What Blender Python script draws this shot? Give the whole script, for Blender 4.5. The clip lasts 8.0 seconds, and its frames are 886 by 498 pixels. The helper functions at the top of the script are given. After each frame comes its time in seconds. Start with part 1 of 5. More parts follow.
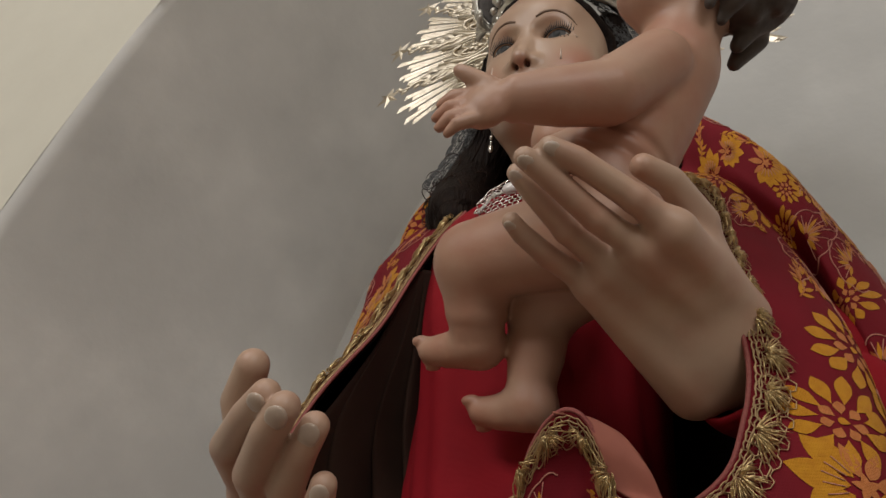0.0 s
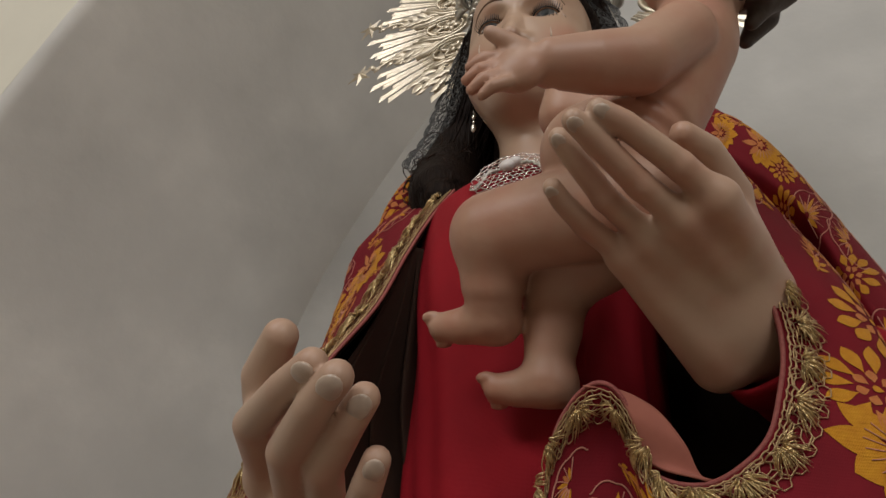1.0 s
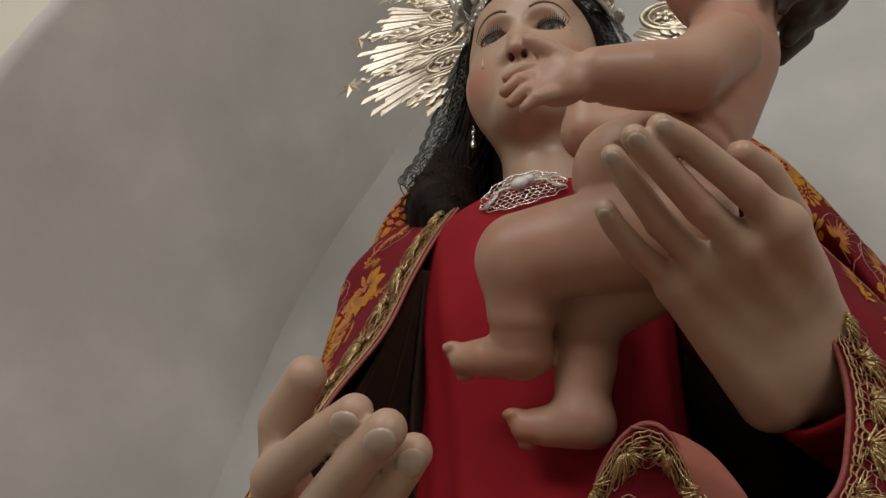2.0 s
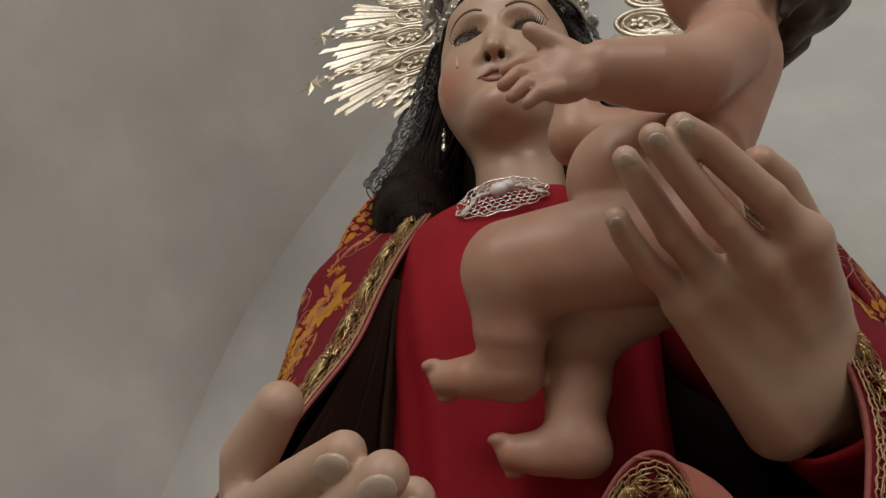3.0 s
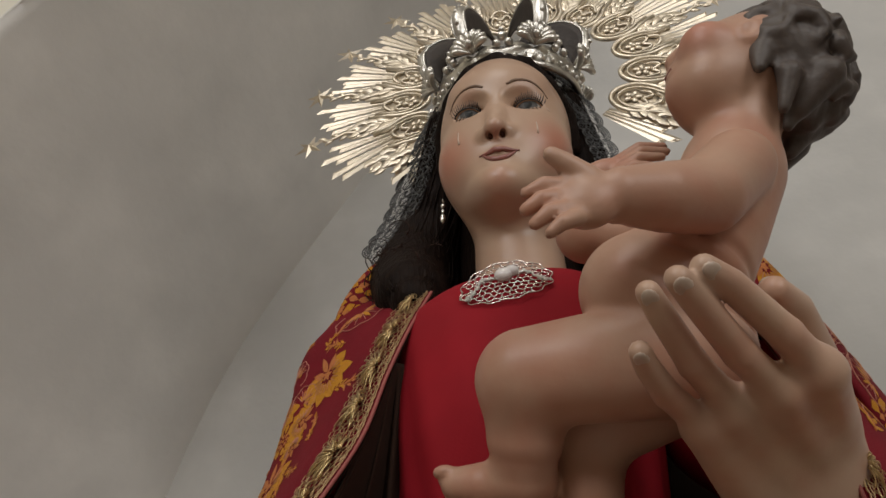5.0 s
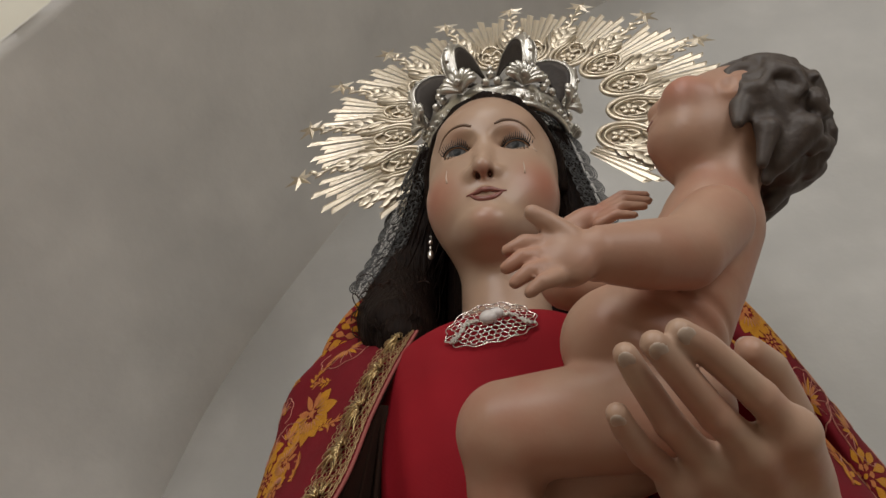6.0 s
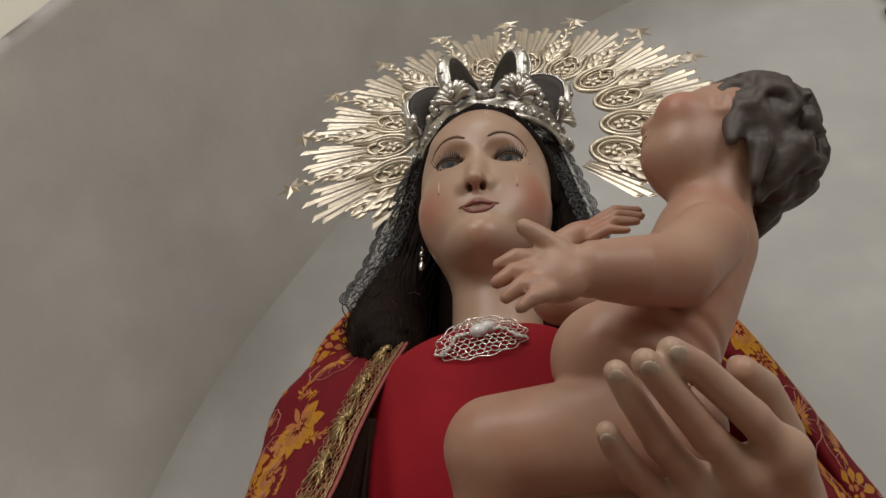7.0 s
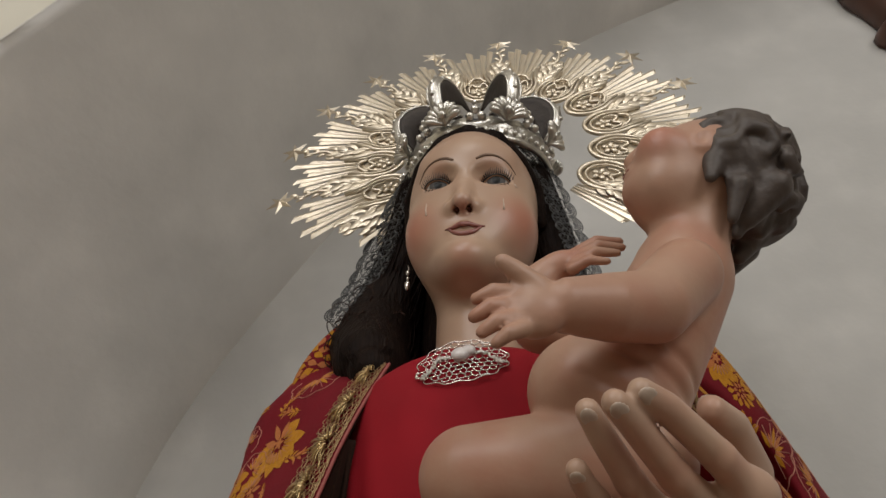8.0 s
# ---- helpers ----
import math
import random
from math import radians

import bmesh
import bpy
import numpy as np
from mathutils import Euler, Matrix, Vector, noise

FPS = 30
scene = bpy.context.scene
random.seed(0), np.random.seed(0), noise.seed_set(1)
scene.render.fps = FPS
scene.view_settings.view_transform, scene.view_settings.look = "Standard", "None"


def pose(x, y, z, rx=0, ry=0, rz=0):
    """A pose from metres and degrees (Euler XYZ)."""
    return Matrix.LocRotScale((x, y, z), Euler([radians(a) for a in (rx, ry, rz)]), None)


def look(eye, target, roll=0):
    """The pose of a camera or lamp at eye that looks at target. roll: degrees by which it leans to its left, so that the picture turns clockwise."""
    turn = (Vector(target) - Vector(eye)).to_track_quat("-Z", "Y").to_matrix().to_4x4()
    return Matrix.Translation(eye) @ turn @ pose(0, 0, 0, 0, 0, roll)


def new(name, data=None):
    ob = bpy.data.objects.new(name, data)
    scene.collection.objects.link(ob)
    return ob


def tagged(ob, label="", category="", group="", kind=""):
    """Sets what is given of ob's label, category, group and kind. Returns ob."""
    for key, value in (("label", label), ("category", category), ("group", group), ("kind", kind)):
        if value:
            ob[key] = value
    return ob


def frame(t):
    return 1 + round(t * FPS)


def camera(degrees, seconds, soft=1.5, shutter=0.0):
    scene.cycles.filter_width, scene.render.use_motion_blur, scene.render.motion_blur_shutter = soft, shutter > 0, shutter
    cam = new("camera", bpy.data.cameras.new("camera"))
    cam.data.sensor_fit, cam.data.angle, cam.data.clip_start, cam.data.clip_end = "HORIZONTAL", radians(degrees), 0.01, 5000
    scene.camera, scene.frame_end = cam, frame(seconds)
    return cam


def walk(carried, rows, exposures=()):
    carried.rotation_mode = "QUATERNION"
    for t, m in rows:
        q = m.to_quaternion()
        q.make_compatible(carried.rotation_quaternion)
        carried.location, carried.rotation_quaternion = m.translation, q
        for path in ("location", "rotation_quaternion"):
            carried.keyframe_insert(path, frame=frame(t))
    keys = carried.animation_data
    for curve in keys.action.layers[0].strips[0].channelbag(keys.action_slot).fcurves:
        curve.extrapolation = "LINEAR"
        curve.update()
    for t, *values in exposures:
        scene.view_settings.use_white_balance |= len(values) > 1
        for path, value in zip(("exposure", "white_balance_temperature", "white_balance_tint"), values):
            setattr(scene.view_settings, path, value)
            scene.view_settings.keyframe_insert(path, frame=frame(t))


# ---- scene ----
cam = camera(67.2, 8.0)
METRES, EYE, TILT, LEAN, TURN = 0.28, 1.5, 32.0, -5.0, 25.0
PATH = [
    (0, (0.002, 0.023, 1.519), (-0.828, 1.513, 2.563), 5.6),
    (0.5, (-0.036, 0.016, 1.514), (-0.769, 1.562, 2.55), 3.7),
    (1, (-0.062, 0.021, 1.512), (-0.717, 1.6, 2.55), 2.8),
    (1.5, (-0.09, 0.023, 1.529), (-0.678, 1.614, 2.589), 1.9),
    (1.7, (-0.099, 0.025, 1.532), (-0.678, 1.612, 2.603), 1.8),
    (2.8, (-0.1359, 0.0627, 1.5543), (-0.5614, 1.6627, 2.6384), 0.0),
    (3, (-0.141, 0.061, 1.559), (-0.547, 1.682, 2.658), -0.3),
    (3.5, (-0.148, 0.047, 1.573), (-0.514, 1.664, 2.692), -0.7),
    (4, (-0.15, 0.038, 1.581), (-0.491, 1.652, 2.712), -1.3),
    (4.5, (-0.156, 0.034, 1.589), (-0.491, 1.634, 2.741), -1.1),
    (5, (-0.156, 0.027, 1.597), (-0.488, 1.612, 2.77), -0.7),
    (5.2, (-0.152, 0.018, 1.601), (-0.48, 1.593, 2.789), -0.6),
    (6.5, (-0.147, 0.013, 1.612), (-0.432, 1.563, 2.844), -0.5),
    (7, (-0.147, 0.016, 1.614), (-0.421, 1.557, 2.86), -0.2),
    (7.5, (-0.143, 0.01, 1.618), (-0.403, 1.545, 2.874), 0.2),
    (8, (-0.138, 0.005, 1.621), (-0.386, 1.532, 2.888), 0.8),
]
walk(cam, [(t, look(eye, target, roll)) for t, eye, target, roll in PATH])

# ---------------- light ----------------
world = bpy.data.worlds.new("dim_interior")
world.use_nodes = True
scene.world = world
world.node_tree.nodes["Background"].inputs[0].default_value = (0.9, 0.86, 0.8, 1)
world.node_tree.nodes["Background"].inputs[1].default_value = 0.05


def area_lamp(name, eye, target, w, h, watts, colour):
    data = bpy.data.lights.new(name, "AREA")
    data.shape, data.size, data.size_y, data.energy, data.color = "RECTANGLE", w, h, watts, colour
    ob = new(name, data)
    ob.matrix_world = look(eye, target)
    return ob


# unseen area lamps added to light the statue from left, right and above
area_lamp("soft_lamp_left", (-1.8, -4.2, 4.8), (-0.3, 0.8, 1.9), 2.6, 1.6, 90, (1.0, 0.985, 0.97))
area_lamp("soft_lamp_right", (2.9, -3.5, 4.1), (-0.5, 0.8, 2.0), 2.2, 2.2, 76, (1.0, 0.98, 0.95))
area_lamp("soft_lamp_top", (-0.2, -1.9, 5.4), (-0.3, 0.6, 1.7), 1.0, 1.0, 20, (1.0, 0.98, 0.95))

# ---------------- materials ----------------
def material(name, colour, rough=0.6, metal=0.0, second=None, scale=20.0, amount=0.5, bump=0.0, bump_scale=200.0,
             coat=0.0, sheen=0.0, big=None, big_scale=3.0, subsurface=0.0, spec=0.5):
    """Principled surface; colour mixed with `second` by fine noise and with `big` by coarse noise."""
    m = bpy.data.materials.new(name)
    m.use_nodes = True
    nt = m.node_tree
    b = nt.nodes["Principled BSDF"]
    b.inputs["Roughness"].default_value, b.inputs["Metallic"].default_value = rough, metal
    b.inputs["Coat Weight"].default_value, b.inputs["Coat Roughness"].default_value = coat, 0.3
    b.inputs["Sheen Weight"].default_value = sheen
    b.inputs["Specular IOR Level"].default_value = spec
    b.inputs["Base Color"].default_value = (*colour, 1)
    if subsurface:
        b.inputs["Subsurface Weight"].default_value = subsurface
        b.inputs["Subsurface Radius"].default_value = (0.006, 0.003, 0.002)
        b.inputs["Subsurface Scale"].default_value = 1.0
    tc = nt.nodes.new("ShaderNodeTexCoord")
    out = None
    for other, sc, amt in ((second, scale, amount), (big, big_scale, 0.8)):
        if other is None:
            continue
        n = nt.nodes.new("ShaderNodeTexNoise")
        n.inputs["Scale"].default_value, n.inputs["Detail"].default_value = sc, 6
        nt.links.new(tc.outputs["Object"], n.inputs["Vector"])
        ramp = nt.nodes.new("ShaderNodeMapRange")
        ramp.inputs[1].default_value, ramp.inputs[2].default_value, ramp.inputs[4].default_value = 0.35, 0.68, amt
        nt.links.new(n.outputs["Fac"], ramp.inputs[0])
        mix = nt.nodes.new("ShaderNodeMix")
        mix.data_type = "RGBA"
        nt.links.new(ramp.outputs[0], mix.inputs[0])
        if out is None:
            mix.inputs[6].default_value = (*colour, 1)
        else:
            nt.links.new(out, mix.inputs[6])
        mix.inputs[7].default_value = (*other, 1)
        out = mix.outputs[2]
    if out is not None:
        nt.links.new(out, b.inputs["Base Color"])
    if bump:
        n = nt.nodes.new("ShaderNodeTexNoise")
        n.inputs["Scale"].default_value, n.inputs["Detail"].default_value = bump_scale, 4
        nt.links.new(tc.outputs["Object"], n.inputs["Vector"])
        bp = nt.nodes.new("ShaderNodeBump")
        bp.inputs["Strength"].default_value, bp.inputs["Distance"].default_value = bump, 0.002
        nt.links.new(n.outputs["Fac"], bp.inputs["Height"])
        nt.links.new(bp.outputs["Normal"], b.inputs["Normal"])
    return m


def paint_spots(m, spots):
    """Soft painted patches (a rouge of the statue's paint): (centre, radius, colour, strength)."""
    nt = m.node_tree
    b = nt.nodes["Principled BSDF"]
    geo = nt.nodes.new("ShaderNodeTexCoord")
    for c, r, colour, strength in spots:
        d = nt.nodes.new("ShaderNodeVectorMath")
        d.operation = "DISTANCE"
        d.inputs[1].default_value = c
        nt.links.new(geo.outputs["Object"], d.inputs[0])
        mr = nt.nodes.new("ShaderNodeMapRange")
        mr.interpolation_type = "SMOOTHSTEP"
        mr.inputs[1].default_value, mr.inputs[2].default_value = r, 0.0
        mr.inputs[3].default_value, mr.inputs[4].default_value = 0.0, strength
        nt.links.new(d.outputs["Value"], mr.inputs[0])
        mix = nt.nodes.new("ShaderNodeMix")
        mix.data_type = "RGBA"
        nt.links.new(mr.outputs[0], mix.inputs[0])
        old = b.inputs["Base Color"].links
        if old:
            nt.links.new(old[0].from_socket, mix.inputs[6])
        else:
            mix.inputs[6].default_value = b.inputs["Base Color"].default_value
        mix.inputs[7].default_value = (*colour, 1)
        nt.links.new(mix.outputs[2], b.inputs["Base Color"])
    return m


def weave(m, scale=1400.0, strength=0.35):
    """A fine woven relief on a cloth."""
    nt = m.node_tree
    b = nt.nodes["Principled BSDF"]
    tc = nt.nodes.new("ShaderNodeTexCoord")
    waves = []
    for d in ("X", "Z"):
        w = nt.nodes.new("ShaderNodeTexWave")
        w.bands_direction = d
        w.inputs["Scale"].default_value, w.inputs["Distortion"].default_value = scale / 6.28, 0.6
        nt.links.new(tc.outputs["Object"], w.inputs["Vector"])
        waves.append(w)
    add = nt.nodes.new("ShaderNodeMath")
    nt.links.new(waves[0].outputs["Fac"], add.inputs[0])
    nt.links.new(waves[1].outputs["Fac"], add.inputs[1])
    bp = nt.nodes.new("ShaderNodeBump")
    bp.inputs["Strength"].default_value, bp.inputs["Distance"].default_value = strength, 0.0004
    nt.links.new(add.outputs[0], bp.inputs["Height"])
    old = b.inputs["Normal"].links
    if old:
        nt.links.new(old[0].from_socket, bp.inputs["Normal"])
    nt.links.new(bp.outputs["Normal"], b.inputs["Normal"])
    return m


M_PLASTER = material("plaster_grey_white", (0.57, 0.555, 0.53), 0.9, second=(0.46, 0.448, 0.43), scale=5, amount=0.75,
                     bump=0.25, bump_scale=60, big=(0.48, 0.47, 0.45), big_scale=5.0)
M_SOFFIT = material("plaster_arch", (0.82, 0.792, 0.755), 0.92, second=(0.55, 0.535, 0.515), scale=3.4, amount=0.85,
                    bump=0.35, bump_scale=45, big=(0.66, 0.64, 0.615), big_scale=5.5)
M_CREAM = material("plaster_cream", (0.70, 0.665, 0.57), 0.9, second=(0.64, 0.60, 0.51), scale=6, bump=0.2, bump_scale=60)
M_STONE = material("floor_stone", (0.32, 0.27, 0.22), 0.5, second=(0.24, 0.20, 0.17), scale=3, bump=0.1)
M_WOOD = material("carved_dark_wood", (0.085, 0.033, 0.018), 0.42, second=(0.035, 0.015, 0.01), scale=14, coat=0.3, bump=0.2, bump_scale=50)
M_SKIN = material("polychrome_flesh", (0.52, 0.34, 0.242), 0.45, second=(0.47, 0.235, 0.16), scale=28, amount=0.9, coat=0.08,
                  bump=0.14, bump_scale=70, big=(0.47, 0.335, 0.25), big_scale=11)
M_FACE = material("polychrome_face", (0.49, 0.325, 0.23), 0.40, second=(0.445, 0.265, 0.182), scale=18, amount=0.5, coat=0.22, bump=0.03, bump_scale=90)
M_NAIL = material("painted_nail", (0.52, 0.40, 0.32), 0.28, second=(0.36, 0.27, 0.21), scale=140, coat=0.4)
M_LIP = material("painted_lip", (0.27, 0.085, 0.065), 0.42, second=(0.21, 0.065, 0.05), scale=80, coat=0.4)
M_BROW = material("painted_brow", (0.15, 0.085, 0.05), 0.55)
M_LASH = material("eyelash_hair", (0.012, 0.009, 0.008), 0.5)
M_EYE = material("glass_eye_white", (0.46, 0.41, 0.37), 0.4, spec=0.3)
M_IRIS = material("glass_eye_iris", (0.085, 0.080, 0.078), 0.4, second=(0.05, 0.046, 0.045), scale=900, spec=0.2)
M_PUPIL = material("glass_eye_pupil", (0.006, 0.006, 0.006), 0.4, spec=0.2)
M_TEAR = material("clear_resin_tear", (0.62, 0.47, 0.38), 0.12, coat=0.6)
M_PIT = material("nostril_paint", (0.10, 0.035, 0.025), 0.7)
M_CHILD = material("polychrome_child_flesh", (0.49, 0.285, 0.198), 0.45, second=(0.44, 0.185, 0.122), scale=26, amount=0.9, coat=0.05,
                   bump=0.14, bump_scale=80, big=(0.45, 0.285, 0.205), big_scale=12)
M_CURL = material("painted_brown_hair", (0.060, 0.044, 0.037), 0.55, second=(0.10, 0.076, 0.064), scale=70, coat=0.05, bump=0.5, bump_scale=120)
M_HAIR = material("wig_dark_hair", (0.010, 0.006, 0.005), 0.5, second=(0.022, 0.012, 0.008), scale=120, spec=0.06)
M_CURLEND = material("wig_frizz", (0.026, 0.011, 0.007), 0.5, second=(0.045, 0.018, 0.010), scale=160, spec=0.2)
M_TUNIC = weave(material("red_satin_cotton", (0.30, 0.0095, 0.018), 0.75, second=(0.235, 0.008, 0.015), scale=16, amount=0.7, spec=0.15), 2200, 0.25)
M_MANTLE = weave(material("crimson_brocade", (0.185, 0.0085, 0.017), 0.75, second=(0.14, 0.007, 0.013), scale=30, amount=0.7, spec=0.15), 2600, 0.2)
M_LINING = weave(material("salmon_lining", (0.40, 0.135, 0.095), 0.8, second=(0.30, 0.095, 0.07), scale=40), 3600, 0.12)
M_DARKLINING = weave(material("brown_lining", (0.040, 0.022, 0.016), 0.9, spec=0.1, second=(0.028, 0.015, 0.011), scale=30), 3600, 0.12)
M_YELLOW = weave(material("golden_silk_thread", (0.64, 0.29, 0.022), 0.55, second=(0.54, 0.21, 0.016), scale=220, amount=0.8, spec=0.2), 2600, 0.6)
M_ORANGE = weave(material("ochre_silk_thread", (0.60, 0.20, 0.05), 0.6, second=(0.48, 0.14, 0.03), scale=260, amount=0.8), 2600, 0.6)
M_PINK = weave(material("pale_pink_thread", (0.60, 0.27, 0.20), 0.7, second=(0.52, 0.2, 0.15), scale=240), 2600, 0.5)
M_GOLDLACE = material("gold_metal_lace", (0.78, 0.60, 0.32), 0.28, 0.95, second=(0.48, 0.34, 0.17), scale=260, amount=0.7, bump=0.4, bump_scale=900)
M_GOLDNET = material("gold_thread_net", (0.52, 0.36, 0.19), 0.42, 0.6, second=(0.34, 0.21, 0.11), scale=300)
M_HALO = material("gilded_silver_sheet", (0.74, 0.65, 0.52), 0.43, 1.0, second=(0.66, 0.60, 0.51), scale=26, amount=0.7, bump=0.5, bump_scale=90)
M_HALODARK = material("gilded_silver_groove", (0.74, 0.65, 0.52), 0.55, 1.0, second=(0.62, 0.54, 0.42), scale=60, bump=0.4, bump_scale=120)
M_SILVER = material("chased_silver", (0.74, 0.71, 0.66), 0.34, 1.0, second=(0.42, 0.40, 0.37), scale=55, amount=0.7, bump=0.45, bump_scale=260)
# inner arch faces: their unlit look is put into this colour; the nail shares it
M_DARKMETAL = material("arch_shade_and_nail_metal", (0.048, 0.036, 0.030), 0.6, 0.2, second=(0.03, 0.023, 0.019), scale=80, bump=0.4, bump_scale=160)
M_BROOCH = material("bright_filigree_silver", (0.82, 0.77, 0.74), 0.22, 1.0, second=(0.6, 0.55, 0.52), scale=300)
M_PEARL = material("baroque_pearl", (0.74, 0.70, 0.68), 0.16, coat=0.8, second=(0.66, 0.60, 0.60), scale=120)
M_BLACKLACE = material("black_silver_lace", (0.050, 0.049, 0.050), 0.45, 0.5, second=(0.20, 0.20, 0.20), scale=240, amount=0.75, bump=0.4, bump_scale=700)
M_TULLE = material("black_tulle", (0.035, 0.033, 0.034), 0.8, second=(0.06, 0.06, 0.062), scale=300)


# ---------------- geometry tools ----------------
class Geo:
    """Gathers islands of vertices and faces, each with a material slot, for one mesh."""

    def __init__(self):
        self.v, self.f, self.m, self.n = [], [], [], 0

    def add(self, verts, faces, slot=0):
        self.v.extend([tuple(map(float, p)) for p in verts])
        self.f.extend([[i + self.n for i in q] for q in faces])
        self.m.extend([slot] * len(faces))
        self.n = len(self.v)
        return self

    def mesh(self, name, mats, smooth=True):
        me = bpy.data.meshes.new(name)
        me.from_pydata(self.v, [], self.f)
        for m in mats:
            me.materials.append(m)
        me.polygons.foreach_set("material_index", self.m)
        me.polygons.foreach_set("use_smooth", [smooth] * len(self.f))
        me.update()
        return me


def part(name, geo, mats, parent=None, label="", smooth=True):
    mats = mats if isinstance(mats, (list, tuple)) else [mats]
    ob = new(name, geo.mesh(name, mats, smooth))
    ob.parent = parent
    if label:
        ob["label"] = label
    return ob


def base(name, place, label, category, group="", kind=""):
    """A thing with parts: an Empty at its base."""
    ob = new(name)
    ob.empty_display_size = 0.02
    ob.location = place
    return tagged(ob, label, category, group, kind)


def under(ob, parent):
    """Makes ob a part of parent and leaves it where it is."""
    ob.parent = parent
    ob.matrix_parent_inverse = Matrix.Translation(parent.location).inverted()
    return ob


def unit(a):
    return a / np.maximum(np.linalg.norm(a, axis=-1, keepdims=True), 1e-9)


def spline(points, n):
    """A Catmull-Rom curve of n places through the points."""
    p = np.asarray(points, float)
    q = np.vstack([2 * p[0] - p[1], p, 2 * p[-1] - p[-2]])
    s = np.linspace(0, len(p) - 1, n)
    i = np.minimum(s.astype(int), len(p) - 2)
    t = (s - i)[:, None]
    a, b, c, d = q[i], q[i + 1], q[i + 2], q[i + 3]
    return 0.5 * (2 * b + (c - a) * t + (2 * a - 5 * b + 4 * c - d) * t ** 2 + (3 * b - a - 3 * c + d) * t ** 3)


def tube(geo, path, radius, slot=0, sides=6, flat=1.0, normal=None, closed=False):
    """A tube along a path; radius a number or one for each place; flat squeezes it along the normal."""
    p = np.asarray(path, float)
    n = len(p)
    r = np.broadcast_to(np.asarray(radius, float), (n,))
    t = unit(np.roll(p, -1, 0) - np.roll(p, 1, 0)) if closed else unit(np.gradient(p, axis=0))
    up = np.asarray(normal if normal is not None else (0.31, 0.17, 0.93), float)
    a = unit(np.cross(t, np.broadcast_to(up, t.shape)))
    b = np.cross(a, t)
    ang = np.arange(sides) * 2 * np.pi / sides
    ring = p[:, None] + r[:, None, None] * (np.cos(ang)[None, :, None] * a[:, None] + flat * np.sin(ang)[None, :, None] * b[:, None])
    v = ring.reshape(-1, 3)
    f = []
    for i in range(n if closed else n - 1):
        for k in range(sides):
            k2, i2 = (k + 1) % sides, (i + 1) % n
            f.append([i * sides + k, i * sides + k2, i2 * sides + k2, i2 * sides + k])
    if not closed:
        f.append(list(range(sides))[::-1])
        f.append([(n - 1) * sides + k for k in range(sides)])
    geo.add(v, f, slot)


def ball(geo, c, r, slot=0, axes=None, seg=12, rings=8, top=0.0, bottom=math.pi):
    """An ellipsoid of radii r with its own axes (rows), or the part of it between two polar angles about the last axis."""
    r = np.broadcast_to(np.asarray(r, float), (3,))
    axes = np.eye(3) if axes is None else np.asarray(axes, float)
    th = np.linspace(top, bottom, rings + 1)
    ph = np.arange(seg) * 2 * np.pi / seg
    d = np.stack([np.outer(np.sin(th), np.cos(ph)), np.outer(np.sin(th), np.sin(ph)), np.outer(np.cos(th), np.ones(seg))], -1)
    v = (np.asarray(c) + (d * r) @ axes).reshape(-1, 3)
    f = [[i * seg + k, (i + 1) * seg + k, (i + 1) * seg + (k + 1) % seg, i * seg + (k + 1) % seg] for i in range(rings) for k in range(seg)]
    geo.add(v, f, slot)


def frame_of(n, up=(0, 0, 1)):
    """Axes (rows) whose last one is n."""
    n = unit(np.asarray(n, float))
    a = unit(np.cross(np.asarray(up, float), n))
    return np.array([a, np.cross(n, a), n])


# solids by distance, blended, and drawn out as one skin
def d_cap(a, b, ra, rb):
    a, b = np.asarray(a, np.float32), np.asarray(b, np.float32)
    ab = b - a

    def f(p):
        h = np.clip(((p - a) @ ab) / max(float(ab @ ab), 1e-12), 0, 1)
        return np.linalg.norm(p - a - h[..., None] * ab, axis=-1) - (ra + (rb - ra) * h)
    return f


def d_ell(c, r, rx=0, ry=0, rz=0):
    c, r = np.asarray(c, np.float32), np.asarray(r, np.float32)
    m = np.array(Euler([radians(x) for x in (rx, ry, rz)]).to_matrix(), np.float32)

    def f(p):
        q = (p - c) @ m
        k0, k1 = np.linalg.norm(q / r, axis=-1), np.linalg.norm(q / (r * r), axis=-1)
        return k0 * (k0 - 1) / np.maximum(k1, 1e-6)
    return f


def d_chain(points, radii):
    caps = [d_cap(points[i], points[i + 1], radii[i], radii[i + 1]) for i in range(len(points) - 1)]

    def f(p):
        out = caps[0](p)
        for c in caps[1:]:
            out = np.minimum(out, c(p))
        return out
    return f


def solid(ops):
    """ops: (+k, f) joins softly by k; (-k, f) takes away softly by k."""
    def f(p):
        out = None
        for k, g in ops:
            d = g(p)
            if out is None:
                out = d
                continue
            s = abs(k)
            if k > 0:
                h = np.clip(0.5 + 0.5 * (out - d) / s, 0, 1)
                out = out * (1 - h) + d * h - s * h * (1 - h)
            else:
                h = np.clip(0.5 - 0.5 * (out + d) / s, 0, 1)
                out = out * (1 - h) - d * h + s * h * (1 - h)
        return out
    return f


